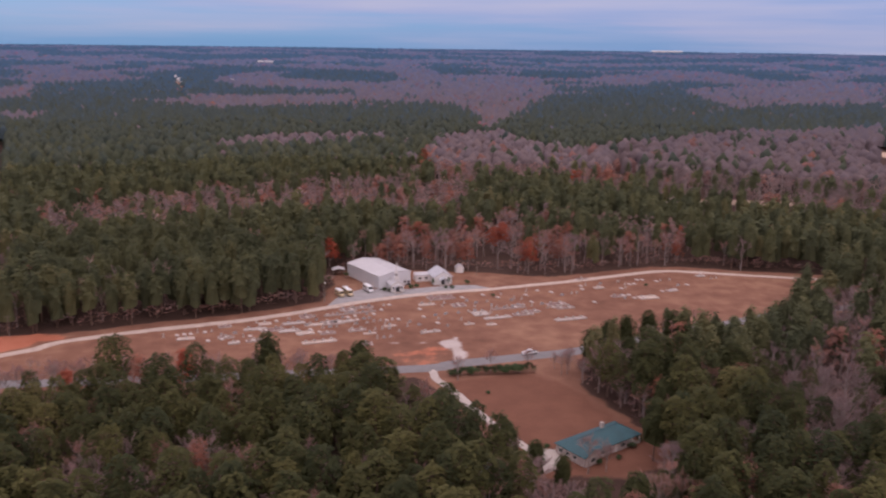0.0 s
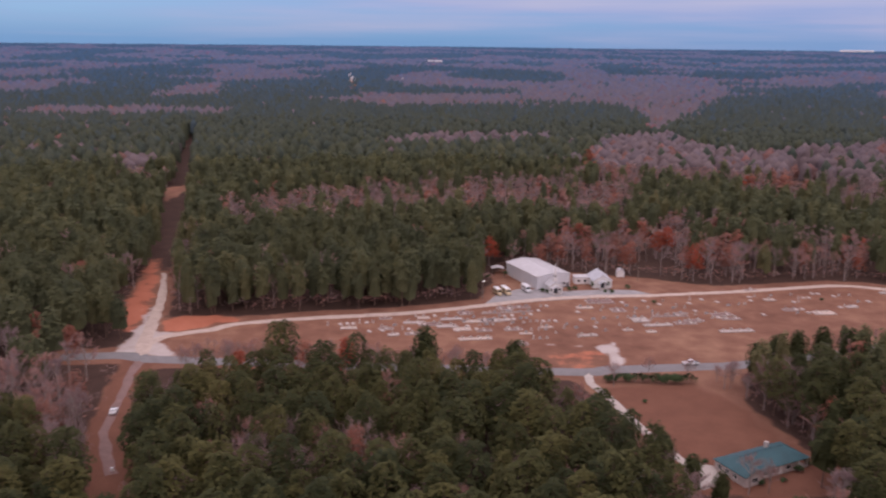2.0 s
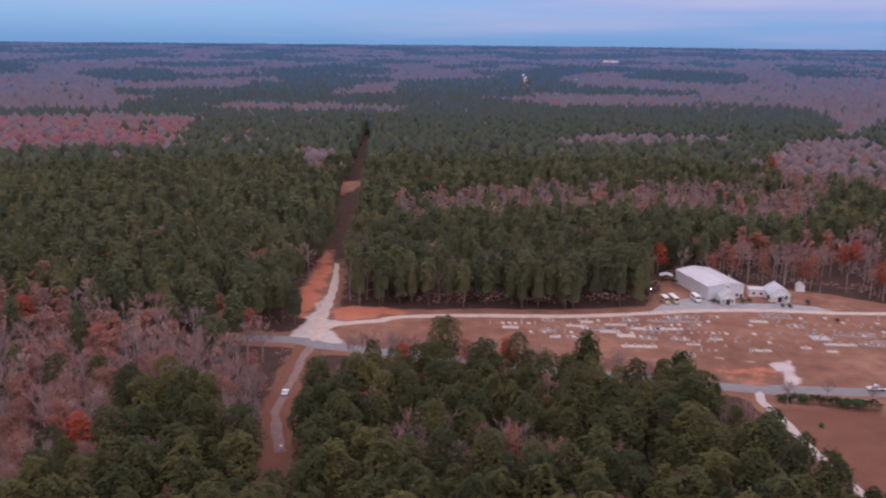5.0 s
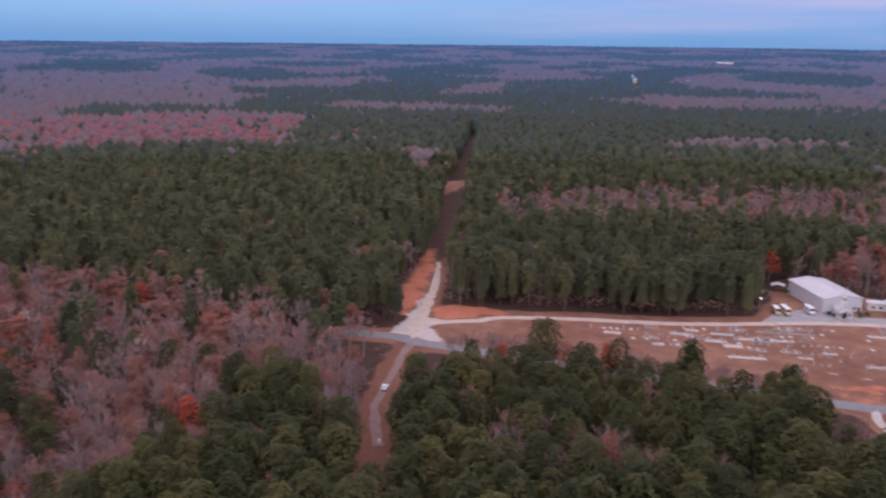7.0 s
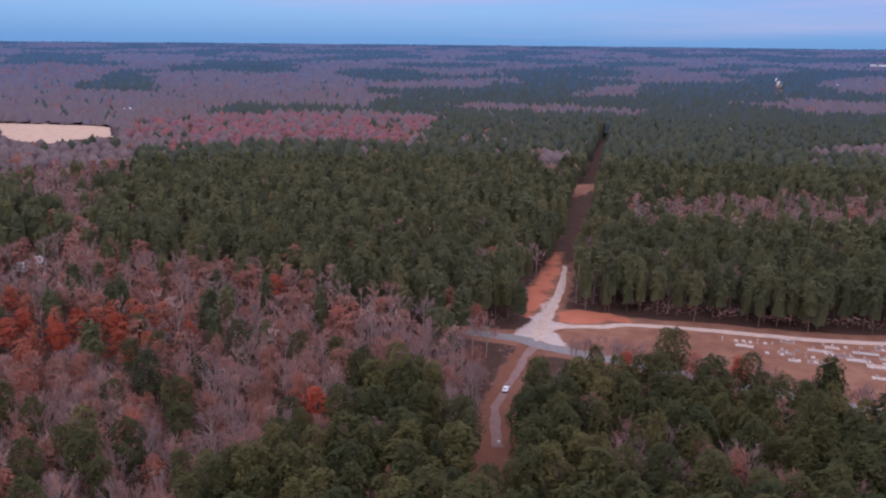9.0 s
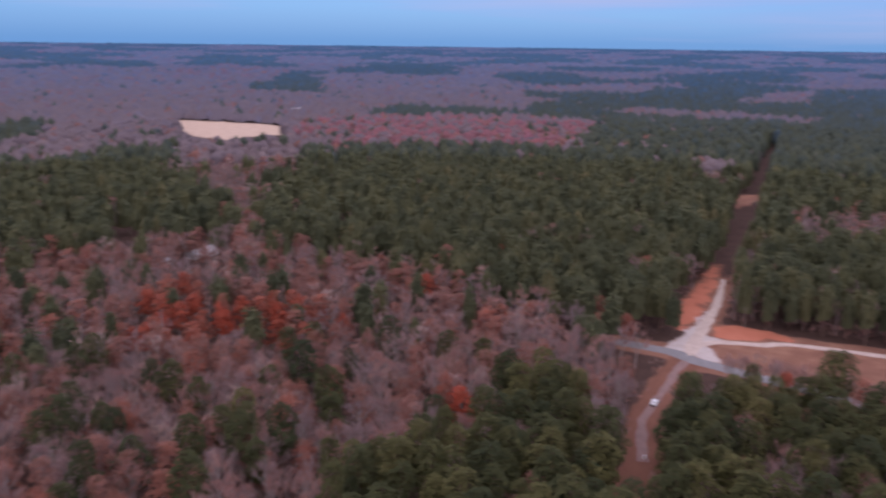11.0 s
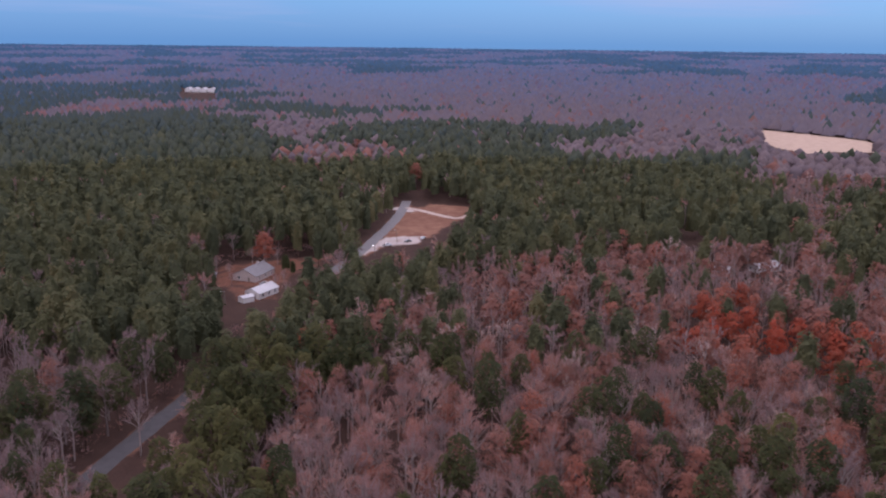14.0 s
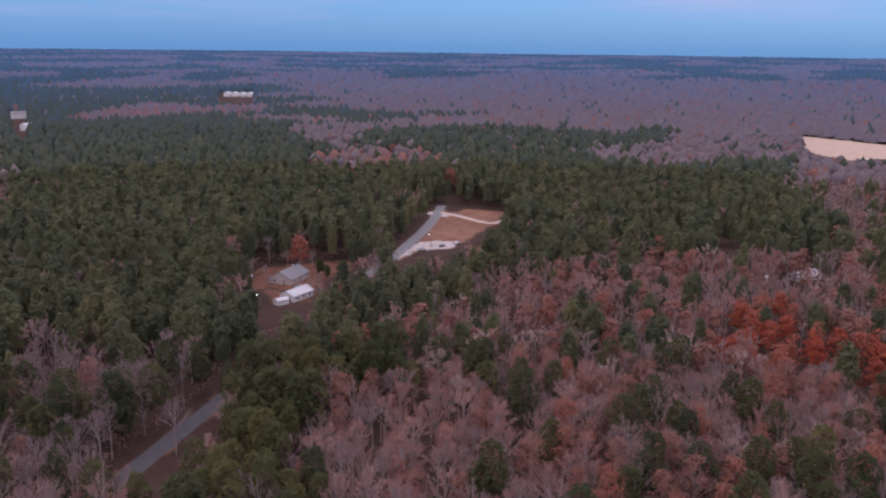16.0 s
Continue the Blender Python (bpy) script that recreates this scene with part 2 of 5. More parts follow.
STANDS.append(('pine', [(-1105, -515), (-1214, -373), (-1187, -175), (-928, -131), (-852, -71), (-740, -120), (-684, -191), (-678, -319)]))
STANDS.append(('rustbare', [(-723, -89), (-842, -70), (-849, 35), (-749, 36), (-690, -58)]))
STANDS.append(('mixed', [(-998, -57), (-1084, 87), (-991, 257), (-802, 241), (-754, 137), (-695, 47), (-769, 37)]))
STANDS.append(('pine', [(-731, 64), (-808, 124), (-756, 167), (-653, 154), (-572, 66), (-607, 46)]))
STANDS.append(('bare', [(-858, 178), (-934, 324), (-809, 364), (-709, 320), (-740, 223), (-756, 162)]))
STANDS.append(('pine', [(-611, 144), (-762, 276), (-746, 336), (-544, 241), (-455, 177), (-468, 102)]))
STANDS.append(('darkbare', [(-248, -124), (-277, -126), (-294, -80), (-252, -57), (-219, -61), (-183, -66), (-183, -94)]))
STANDS.append(('darkbare', [(130, 311), (200, 374), (104, 182), (86, 182), (106, 243), (106, 271)]))
STANDS.append(('olive', [(49, 250), (78, 265), (83, 247), (65, 222), (57, 230)]))
SEEN_FIELD = [(-160, 283), (-142, 304), (-81, 333), (-35, 361), (23, 385), (111, 422), (189, 411), (155, 374), (122, 358), (106, 362), (63, 342), (56, 322), (51, 299), (31, 290), (10, 284), (-16, 280), (-19, 295), (-30, 305), (-44, 298), (-64, 308), (-75, 297), (-94, 306), (-116, 295), (-131, 283), (-151, 276)]
SEEN_YARD = [(-3, 280), (50, 299), (47, 265), (59, 238), (67, 225), (60, 212), (48, 206), (34, 207), (31, 212), (21, 240), (14, 252)]
SEEN_CROSS = [(-186, 256), (-176, 277), (-222, 395), (-200, 367), (-169, 303), (-146, 318), (-139, 304), (-157, 289), (-146, 264), (-152, 255), (-152, 240), (-138, 214), (-137, 200), (-146, 215), (-158, 244), (-169, 258)]
SEEN_DRIVE = [(-155, 239), (-150, 242), (-132, 208), (-121, 184), (-107, 160), (-109, 159), (-122, 180), (-139, 204)]
SEEN_FORK = [(-453, -14), (-527, 6), (-574, 16), (-617, 22), (-610, 37), (-579, 74), (-535, 52), (-476, 29), (-440, -4)]
SEEN_HOMES = [(-409, -93), (-430, -70), (-441, -34), (-438, -22), (-397, -41), (-369, -44), (-357, -50), (-357, -57), (-388, -72)]
SEEN_WEST = [(-199, -72), (-211, -72), (-260, -62), (-262, -59), (-251, -57), (-223, -65), (-199, -67)]
SEEN_TAN = [(-1161, 526), (-1081, 566), (-1030, 597), (-957, 594), (-928, 561), (-951, 552), (-924, 520), (-955, 522), (-926, 484), (-967, 494), (-953, 468), (-1011, 479), (-1071, 494)]
SEEN_TAN2 = [(467, 998), (528, 941), (496, 881), (456, 896)]
SEEN_TAN3 = [(159, 833), (198, 836), (192, 796), (158, 797)]
SEEN_TAN4 = [(164, 625), (192, 634), (256, 624), (275, 612), (240, 605), (186, 612)]
SEEN_CORR = [(-186, 293), (-238, 417), (-320, 574), (-330, 606), (-322, 619), (-304, 578), (-244, 450), (-210, 374)]
SEEN_FAR = [(-738, 2364), (-730, 2367), (-597, 2024), (-595, 1983)]
HOUSERISE = [(-1397, -644), (-1425, -617), (-1067, -461), (-1079, -483)]
FARMRISE = [(-2072, -459), (-2090, -369), (-1817, -322), (-1786, -396)]
SEEN_ROOFS = [(-439, 198), (-431, 220), (-418, 213), (-428, 193)]
SEEN_LIGHT = [(-504, 177), (-512, 205), (-498, 200), (-479, 177)]
GRAVES_WEST = [(-110, 309), (-80, 327), (-23, 354), (-22, 340), (-40, 317), (-73, 306), (-96, 306)]
GRAVES_MID = [(-53, 348), (-23, 365), (20, 377), (40, 367), (0, 320), (-30, 310), (-40, 318)]
GRAVES_EAST = [(20, 377), (109, 414), (144, 410), (123, 394), (93, 370), (55, 355), (35, 343)]
GRAVES_FAR_WEST = [(-126, 307), (-100, 319), (-97, 311), (-122, 301)]
PLOTS_WEST = [(-46.3, 307.6, 13, 3), (-28.4, 305.7, 5, 3.5), (16.0, 345.2, 7, 6), (28.5, 353.4, 15, 2.2), (92.7, 372.2, 9, 5), (49.9, 360.1, 9, 4), (-4.5, 321.0, 8, 2.6), (7.1, 356.5, 6, 5), (-6.8, 357.0, 7, 3), (-0.7, 367.5, 12, 6), (53.2, 339.4, 14, 3), (37.7, 349.0, 8, 3), (73.2, 387.2, 5, 3), (79.8, 373.6, 7, 3), (127.5, 410.7, 5, 3), (-38.4, 342.9, 22, 1.6)]
PLOTS_EAST = [(-53.2, 317.6, 7, 4), (-67.0, 320.6, 8, 4), (-73.8, 321.2, 8, 3), (-43.9, 330.6, 8, 5), (-50.4, 328.2, 9, 3), (-82.5, 311.3, 6, 3), (-59.6, 329.2, 9, 3), (-33.4, 321.8, 7, 3), (-20.9, 327.4, 5, 2), (53.0, 355.1, 8, 3), (106.7, 384.0, 5, 3), (67.5, 401.9, 6, 2.5), (-96.9, 309.2, 6, 3), (-44.5, 317.9, 6, 3), (-40.0, 332.1, 9, 3), (-34.5, 351.3, 10, 3), (20.0, 330.9, 4, 2.5)]
PLOTS_NORTH = [(-71, 308, 6, 3), (-60, 320, 8, 4), (-56, 338, 5, 5), (-71, 328, 5, 3), (-86, 324, 5, 3), (-78, 305, 4, 3), (-40, 348, 7, 4), (-28, 318, 5, 2), (33, 358, 6, 2), (23, 340, 12, 3), (34, 345, 9, 3), (11, 331, 4, 2)]

SECTOR = (radians(-32), radians(120))


def rise(d):
    """Lifts the far ground gently so that the skyline fits the camera's view."""
    s = np.clip((np.asarray(d, float) - 1800) / 3000, 0, 1)
    return 76 * s * s * (3 - 2 * s)


def ground_z(x, y):
    return float(rise(math.hypot(x, y)))


def inside(x, y, poly):
    hit = np.zeros(len(x), bool)
    for (x0, y0), (x1, y1) in zip(poly, poly[1:] + poly[:1]):
        if y0 != y1:
            hit ^= ((y0 > y) != (y1 > y)) & (x < (x1 - x0) * (y - y0) / (y1 - y0) + x0)
    return hit


def away(x, y, line):
    """Distance to a polyline."""
    best = np.full(len(x), 1e9)
    for (x0, y0), (x1, y1) in zip(line, line[1:]):
        dx, dy = x1 - x0, y1 - y0
        s = np.clip(((x - x0) * dx + (y - y0) * dy) / max(dx * dx + dy * dy, 1e-6), 0, 1)
        best = np.minimum(best, np.hypot(x - x0 - s * dx, y - y0 - s * dy))
    return best


def edge(x, y, poly):
    """Signed distance: negative inside."""
    d = away(x, y, poly + poly[:1])
    return np.where(inside(x, y, poly), -d, d)


def hills(x, y, scale, seed):
    """Smooth noise from -1 to 1, from a few waves."""
    r = np.random.RandomState(seed)
    v = np.zeros(len(x))
    for k in range(7):
        a, p, f = r.uniform(0, 6.28), r.uniform(0, 6.28), r.uniform(0.6, 1.9) / scale
        v += np.sin((x * math.cos(a) + y * math.sin(a)) * 6.28 * f + p + 1.5 * np.sin((x * math.sin(a) - y * math.cos(a)) * 4.1 * f))
    return v / 3.5


# ---- materials ----
def material(name):
    m = bpy.data.materials.new(name)
    m.use_nodes = True
    nt = m.node_tree
    return m, nt, nt.nodes["Principled BSDF"]


def noise_at(nt, scale, detail=4.0, rough=0.55, kind="Object"):
    tc = nt.nodes.new("ShaderNodeTexCoord")
    n = node(nt, "ShaderNodeTexNoise", Scale=scale, Detail=detail, Roughness=rough)
    link(nt, tc.outputs[kind], n.inputs["Vector"])
    return n.outputs["Fac"]


def attr(nt, name):
    n = nt.nodes.new("ShaderNodeAttribute")
    n.attribute_name = name
    return n.outputs["Fac"]


def plain(name, colour, rough=0.8, metal=0.0, grain=1.0, vary=0.25, bump=0.0):
    """A surface with stains at two scales."""
    m, nt, bsdf = material(name)
    a, b = noise_at(nt, 0.5 * grain, 3), noise_at(nt, 6 * grain, 5)
    mix = calc(nt, "ADD", calc(nt, "MULTIPLY", a, 0.5), calc(nt, "MULTIPLY", b, 0.5))
    r = ramp(nt, [(0.3, tuple(c * (1 - vary) for c in colour)), (0.7, tuple(min(1, c * (1 + vary * 0.6)) for c in colour))])
    link(nt, mix, r.inputs[0])
    link(nt, r.outputs[0], bsdf.inputs["Base Color"])
    bsdf.inputs["Roughness"].default_value, bsdf.inputs["Metallic"].default_value = rough, metal
    if bump:
        bp = node(nt, "ShaderNodeBump", Strength=bump, Distance=0.05)
        link(nt, b, bp.inputs["Height"])
        link(nt, bp.outputs[0], bsdf.inputs["Normal"])
    return m


def foliage(name, stops, rough=0.85, through_light=0.0):
    """Colour runs tree by tree along the stops, with a little change from tuft to tuft."""
    m, nt, bsdf = material(name)
    g = nt.nodes.new("ShaderNodeNewGeometry")
    t = calc(nt, "ADD", calc(nt, "MULTIPLY", attr(nt, "tint"), 0.7), calc(nt, "MULTIPLY", g.outputs["Random Per Island"], 0.3))
    r = ramp(nt, stops)
    link(nt, t, r.inputs[0])
    link(nt, r.outputs[0], bsdf.inputs["Base Color"])
    bsdf.inputs["Roughness"].default_value = rough
    bsdf.inputs["Specular IOR Level"].default_value = 0.15
    if through_light:
        thin = nt.nodes.new("ShaderNodeBsdfTranslucent")
        link(nt, r.outputs[0], thin.inputs["Color"])
        both = nt.nodes.new("ShaderNodeMixShader")
        both.inputs[0].default_value = through_light
        link(nt, bsdf.outputs[0], both.inputs[1])
        link(nt, thin.outputs[0], both.inputs[2])
        link(nt, both.outputs[0], nt.nodes["Material Output"].inputs["Surface"])
    return m


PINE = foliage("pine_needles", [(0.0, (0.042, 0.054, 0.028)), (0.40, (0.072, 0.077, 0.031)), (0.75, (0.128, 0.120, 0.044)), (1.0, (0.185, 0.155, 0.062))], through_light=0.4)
# needles of pines past 275 m, paler: haze put into their colour
HAZED_PINE = foliage("hazed_pine_needles", [(0.0, (0.070, 0.081, 0.046)), (0.35, (0.108, 0.117, 0.063)), (0.7, (0.155, 0.153, 0.074)), (1.0, (0.215, 0.186, 0.090))], through_light=0.45)
TWIGS = foliage("bare_twigs", [(0.05, (0.19, 0.136, 0.134)), (0.25, (0.305, 0.218, 0.210)), (0.48, (0.345, 0.205, 0.182)), (0.68, (0.40, 0.190, 0.145)), (0.85, (0.50, 0.39, 0.345))], through_light=0.25)
RUST = foliage("rust_leaves", [(0.0, (0.23, 0.130, 0.108)), (0.5, (0.29, 0.118, 0.080)), (0.8, (0.33, 0.080, 0.045)), (1.0, (0.365, 0.060, 0.030))], through_light=0.3)
CRIMSON = foliage("crimson_leaves", [(0.0, (0.22, 0.11, 0.115)), (0.6, (0.28, 0.085, 0.09)), (1.0, (0.32, 0.06, 0.065))])
BARK = plain("grey_bark", (0.31, 0.25, 0.23), 0.9, grain=2, vary=0.4)
PINE_BARK = plain("pine_bark", (0.16, 0.10, 0.075), 0.9, grain=2, vary=0.4)


def canopy(name, low, high):
    """A closed far canopy: mottled crowns, the dark shade between the branches painted into the colour."""
    m, nt, bsdf = material(name)
    a, b = noise_at(nt, 0.75, 5, 0.75), noise_at(nt, 0.14, 3)
    t = calc(nt, "ADD", calc(nt, "MULTIPLY", attr(nt, "tint"), 0.45), calc(nt, "ADD", calc(nt, "MULTIPLY", a, 0.5), calc(nt, "MULTIPLY", b, 0.3)))
    r = ramp(nt, [(0.35, low), (0.85, high)])
    link(nt, t, r.inputs[0])
    link(nt, r.outputs[0], bsdf.inputs["Base Color"])
    bsdf.inputs["Roughness"].default_value = 0.95
    bsdf.inputs["Specular IOR Level"].default_value = 0.05
    return m


# crown colours of the woods, haze painted in ring by ring outwards: home hue to duller blue
HAZE_HUES = {"pine": ((0.041, 0.049, 0.030), (0.080, 0.081, 0.043), (0.040, 0.088, 0.156), (0.058, 0.108, 0.185)),
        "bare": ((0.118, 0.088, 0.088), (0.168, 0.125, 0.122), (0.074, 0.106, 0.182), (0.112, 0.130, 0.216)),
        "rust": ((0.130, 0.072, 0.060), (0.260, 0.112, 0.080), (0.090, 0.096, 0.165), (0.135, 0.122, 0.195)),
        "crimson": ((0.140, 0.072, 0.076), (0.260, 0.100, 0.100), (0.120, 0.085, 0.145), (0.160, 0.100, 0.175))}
# outer distance of each ring, share of haze mixed into its crown colours
HAZE_RINGS = [(800, 0.03), (1100, 0.10), (1500, 0.21), (1950, 0.38), (2500, 0.57), (3200, 0.78), (4000, 0.92), (9999, 1.0)]


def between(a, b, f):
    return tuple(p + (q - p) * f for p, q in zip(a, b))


HAZED_CANOPY = {(kind, ring): canopy(kind + "_canopy", between(h[0], h[2], f), between(h[1], h[3], f)) for kind, h in HAZE_HUES.items() for ring, (_, f) in enumerate(HAZE_RINGS)}


def ground_material():
    m, nt, bsdf = material("winter_ground")
    big, mid, fine = noise_at(nt, 0.018, 4), noise_at(nt, 0.11, 6, 0.6), noise_at(nt, 1.4, 4, 0.7)
    grass = ramp(nt, [(0.34, (0.145, 0.066, 0.046)), (0.50, (0.220, 0.108, 0.074)), (0.66, (0.31, 0.170, 0.112))])
    link(nt, calc(nt, "ADD", calc(nt, "MULTIPLY", mid, 0.6), calc(nt, "MULTIPLY", big, 0.4)), grass.inputs[0])
    c = blend(nt, calc(nt, "MULTIPLY", fine, 0.35), grass.outputs[0], (0.15, 0.09, 0.055))
    wob = calc(nt, "MULTIPLY", calc(nt, "SUBTRACT", mid, 0.5), 1.6)

    def patch(c, name, dark, light):
        f = calc(nt, "ADD", attr(nt, name), wob)
        e = ramp(nt, [(0.38, (0, 0, 0)), (0.62, (1, 1, 1))])
        link(nt, f, e.inputs[0])
        t = ramp(nt, [(0.3, dark), (0.7, light)])
        link(nt, calc(nt, "ADD", calc(nt, "MULTIPLY", fine, 0.45), calc(nt, "MULTIPLY", mid, 0.55)), t.inputs[0])
        has = ramp(nt, [(0.02, (0, 0, 0)), (0.2, (1, 1, 1))])
        link(nt, attr(nt, name), has.inputs[0])
        return blend(nt, calc(nt, "MULTIPLY", e.outputs[0], has.outputs[0]), c, t.outputs[0])

    c = patch(c, "lawn", (0.125, 0.056, 0.038), (0.20, 0.095, 0.062))
    c = patch(c, "litter", (0.036, 0.022, 0.018), (0.085, 0.050, 0.038))
    c = patch(c, "red_clay", (0.32, 0.105, 0.06), (0.45, 0.17, 0.105))
    c = patch(c, "straw", (0.38, 0.27, 0.20), (0.56, 0.42, 0.32))
    c = patch(c, "gravel", (0.34, 0.28, 0.25), (0.52, 0.45, 0.42))
    link(nt, c, bsdf.inputs["Base Color"])
    bsdf.inputs["Roughness"].default_value = 0.95
    bsdf.inputs["Specular IOR Level"].default_value = 0.1
    bp = node(nt, "ShaderNodeBump", Strength=0.5, Distance=0.25)
    link(nt, fine, bp.inputs["Height"])
    link(nt, bp.outputs[0], bsdf.inputs["Normal"])
    return m


GROUND = ground_material()
GRAVEL = plain("pale_gravel", (0.47, 0.37, 0.31), 0.95, grain=0.8, vary=0.35, bump=0.4)
LOT_GRAVEL = plain("grey_gravel", (0.30, 0.28, 0.28), 0.95, grain=0.6, vary=0.3, bump=0.4)
ASPHALT = plain("old_asphalt", (0.19, 0.175, 0.175), 0.85, grain=0.7, vary=0.25, bump=0.2)
CONCRETE = plain("pale_concrete", (0.42, 0.36, 0.32), 0.9, grain=0.8, vary=0.2)
DIRT = plain("packed_dirt", (0.21, 0.13, 0.115), 0.95, grain=0.6, vary=0.35)
DARK_ASPHALT = plain("dark_asphalt", (0.085, 0.078, 0.080), 0.9, grain=0.7, vary=0.3, bump=0.2)


# ---- mesh helpers ----
def mesh_of(name, verts, tris, mat, tint=None, smooth=False):
    """A mesh from numpy arrays of vertices and triangles."""
    me = bpy.data.meshes.new(name)
    nv, nf = len(verts), len(tris)
    me.vertices.add(nv)
    me.vertices.foreach_set("co", np.asarray(verts, np.float32).ravel())
    me.loops.add(nf * 3)
    me.loops.foreach_set("vertex_index", np.asarray(tris, np.int32).ravel())
    me.polygons.add(nf)
    me.polygons.foreach_set("loop_start", np.arange(0, nf * 3, 3, dtype=np.int32))
    me.polygons.foreach_set("use_smooth", np.full(nf, smooth))
    me.update(calc_edges=True)
    if tint is not None:
        a = me.attributes.new("tint", "FLOAT", "POINT")
        a.data.foreach_set("value", np.asarray(tint, np.float32))
    me.materials.append(mat)
    return me


def part(name, bm, mat, parent=None, label=""):
    me = bpy.data.meshes.new(name)
    bm.to_mesh(me)
    bm.free()
    me.materials.append(mat)
    ob = new(name, me)
    if parent is not None:
        ob.parent = parent
    return tagged(ob, label) if label else ob


def box(bm, x0, x1, y0, y1, z0, z1):
    v = [bm.verts.new((x, y, z)) for z in (z0, z1) for x, y in ((x0, y0), (x1, y0), (x1, y1), (x0, y1))]
    for q in ((3, 2, 1, 0), (4, 5, 6, 7), (0, 1, 5, 4), (1, 2, 6, 5), (2, 3, 7, 6), (3, 0, 4, 7)):
        bm.faces.new([v[i] for i in q])
    return v


def boxed(*dims, bevel=0.0):
    bm = bmesh.new()
    box(bm, *dims)
    if bevel:
        bmesh.ops.bevel(bm, geom=bm.edges[:], offset=bevel, segments=2, affect="EDGES")
    return bm


def prism(profile, y0, y1):
    """A profile of (x, z) drawn out along y."""
    bm = bmesh.new()
    a = [bm.verts.new((x, y0, z)) for x, z in profile]
    b = [bm.verts.new((x, y1, z)) for x, z in profile]
    n = len(profile)
    bm.faces.new(a)
    bm.faces.new(b[::-1])
    for i in range(n):
        j = (i + 1) % n
        bm.faces.new((a[j], a[i], b[i], b[j]))
    bmesh.ops.recalc_face_normals(bm, faces=bm.faces[:])
    return bm


def rod(bm, p, q, r0, r1, n=6):
    p, q = Vector(p), Vector(q)
    d = (q - p).normalized()
    u = d.orthogonal().normalized()
    w = d.cross(u)
    rings = []
    for c, r in ((p, r0), (q, r1)):
        rings.append([bm.verts.new(c + (u * math.cos(6.2832 * k / n) + w * math.sin(6.2832 * k / n)) * r) for k in range(n)])
    for k in range(n):
        bm.faces.new((rings[0][k], rings[0][(k + 1) % n], rings[1][(k + 1) % n], rings[1][k]))
    bm.faces.new(rings[1])
    bm.faces.new(rings[0][::-1])


def rodded(p, q, r0, r1, n=8):
    bm = bmesh.new()
    rod(bm, p, q, r0, r1, n)
    return bm


def thing(name, label, category, m, group=""):
    ob = new(name)
    ob.matrix_world = m
    return tagged(ob, label, category, group)


# ---- ground sheet ----
ALL_CLEAR = [FIELD, CHURCHYARD, LOT, YARD, PAD, CORRIDOR, APRON, FORKFIELD, LOT2, HOMES, TAN, TAN2, TAN3, TAN4, FORKCLEAR, FARTAN, REDBANK, REDBANK2, HOUSERISE, FARMRISE]
LANES = [(GRAVEL_LANE, 9.0), (PAVED, 8.0), (SOUTHDRIVE, 5.5), (DIRTROAD[:4], 5.0), (DRIVE, 5.0), (WESTROAD, 6.0), (FORKROAD, 7.0)]


def cleared(x, y):
    c = np.zeros(len(x), bool)
    for p in ALL_CLEAR:
        c |= inside(x, y, p)
    for line, w in LANES:
        c |= away(x, y, line) < w
    return c


# open ground the camera has to see: trees in its line of sight are left out
SEEN = [SEEN_FIELD, SEEN_YARD, SEEN_CROSS, SEEN_DRIVE, SEEN_FORK, SEEN_HOMES, SEEN_WEST, SEEN_TAN, SEEN_TAN2, SEEN_TAN3, SEEN_TAN4, SEEN_CORR, SEEN_FAR, SEEN_ROOFS, SEEN_LIGHT, HOUSERISE, FARMRISE]


def hides(x, y, h):
    """Whether a tree of height h would hide open ground from the camera."""
    bad = np.zeros(len(x), bool)
    for part_h in (0.0, 0.35, 0.65, 0.97):
        q = 110 / (110 - h * part_h)
        for p in SEEN:
            bad |= inside(x * q, y * q, p)
    return bad


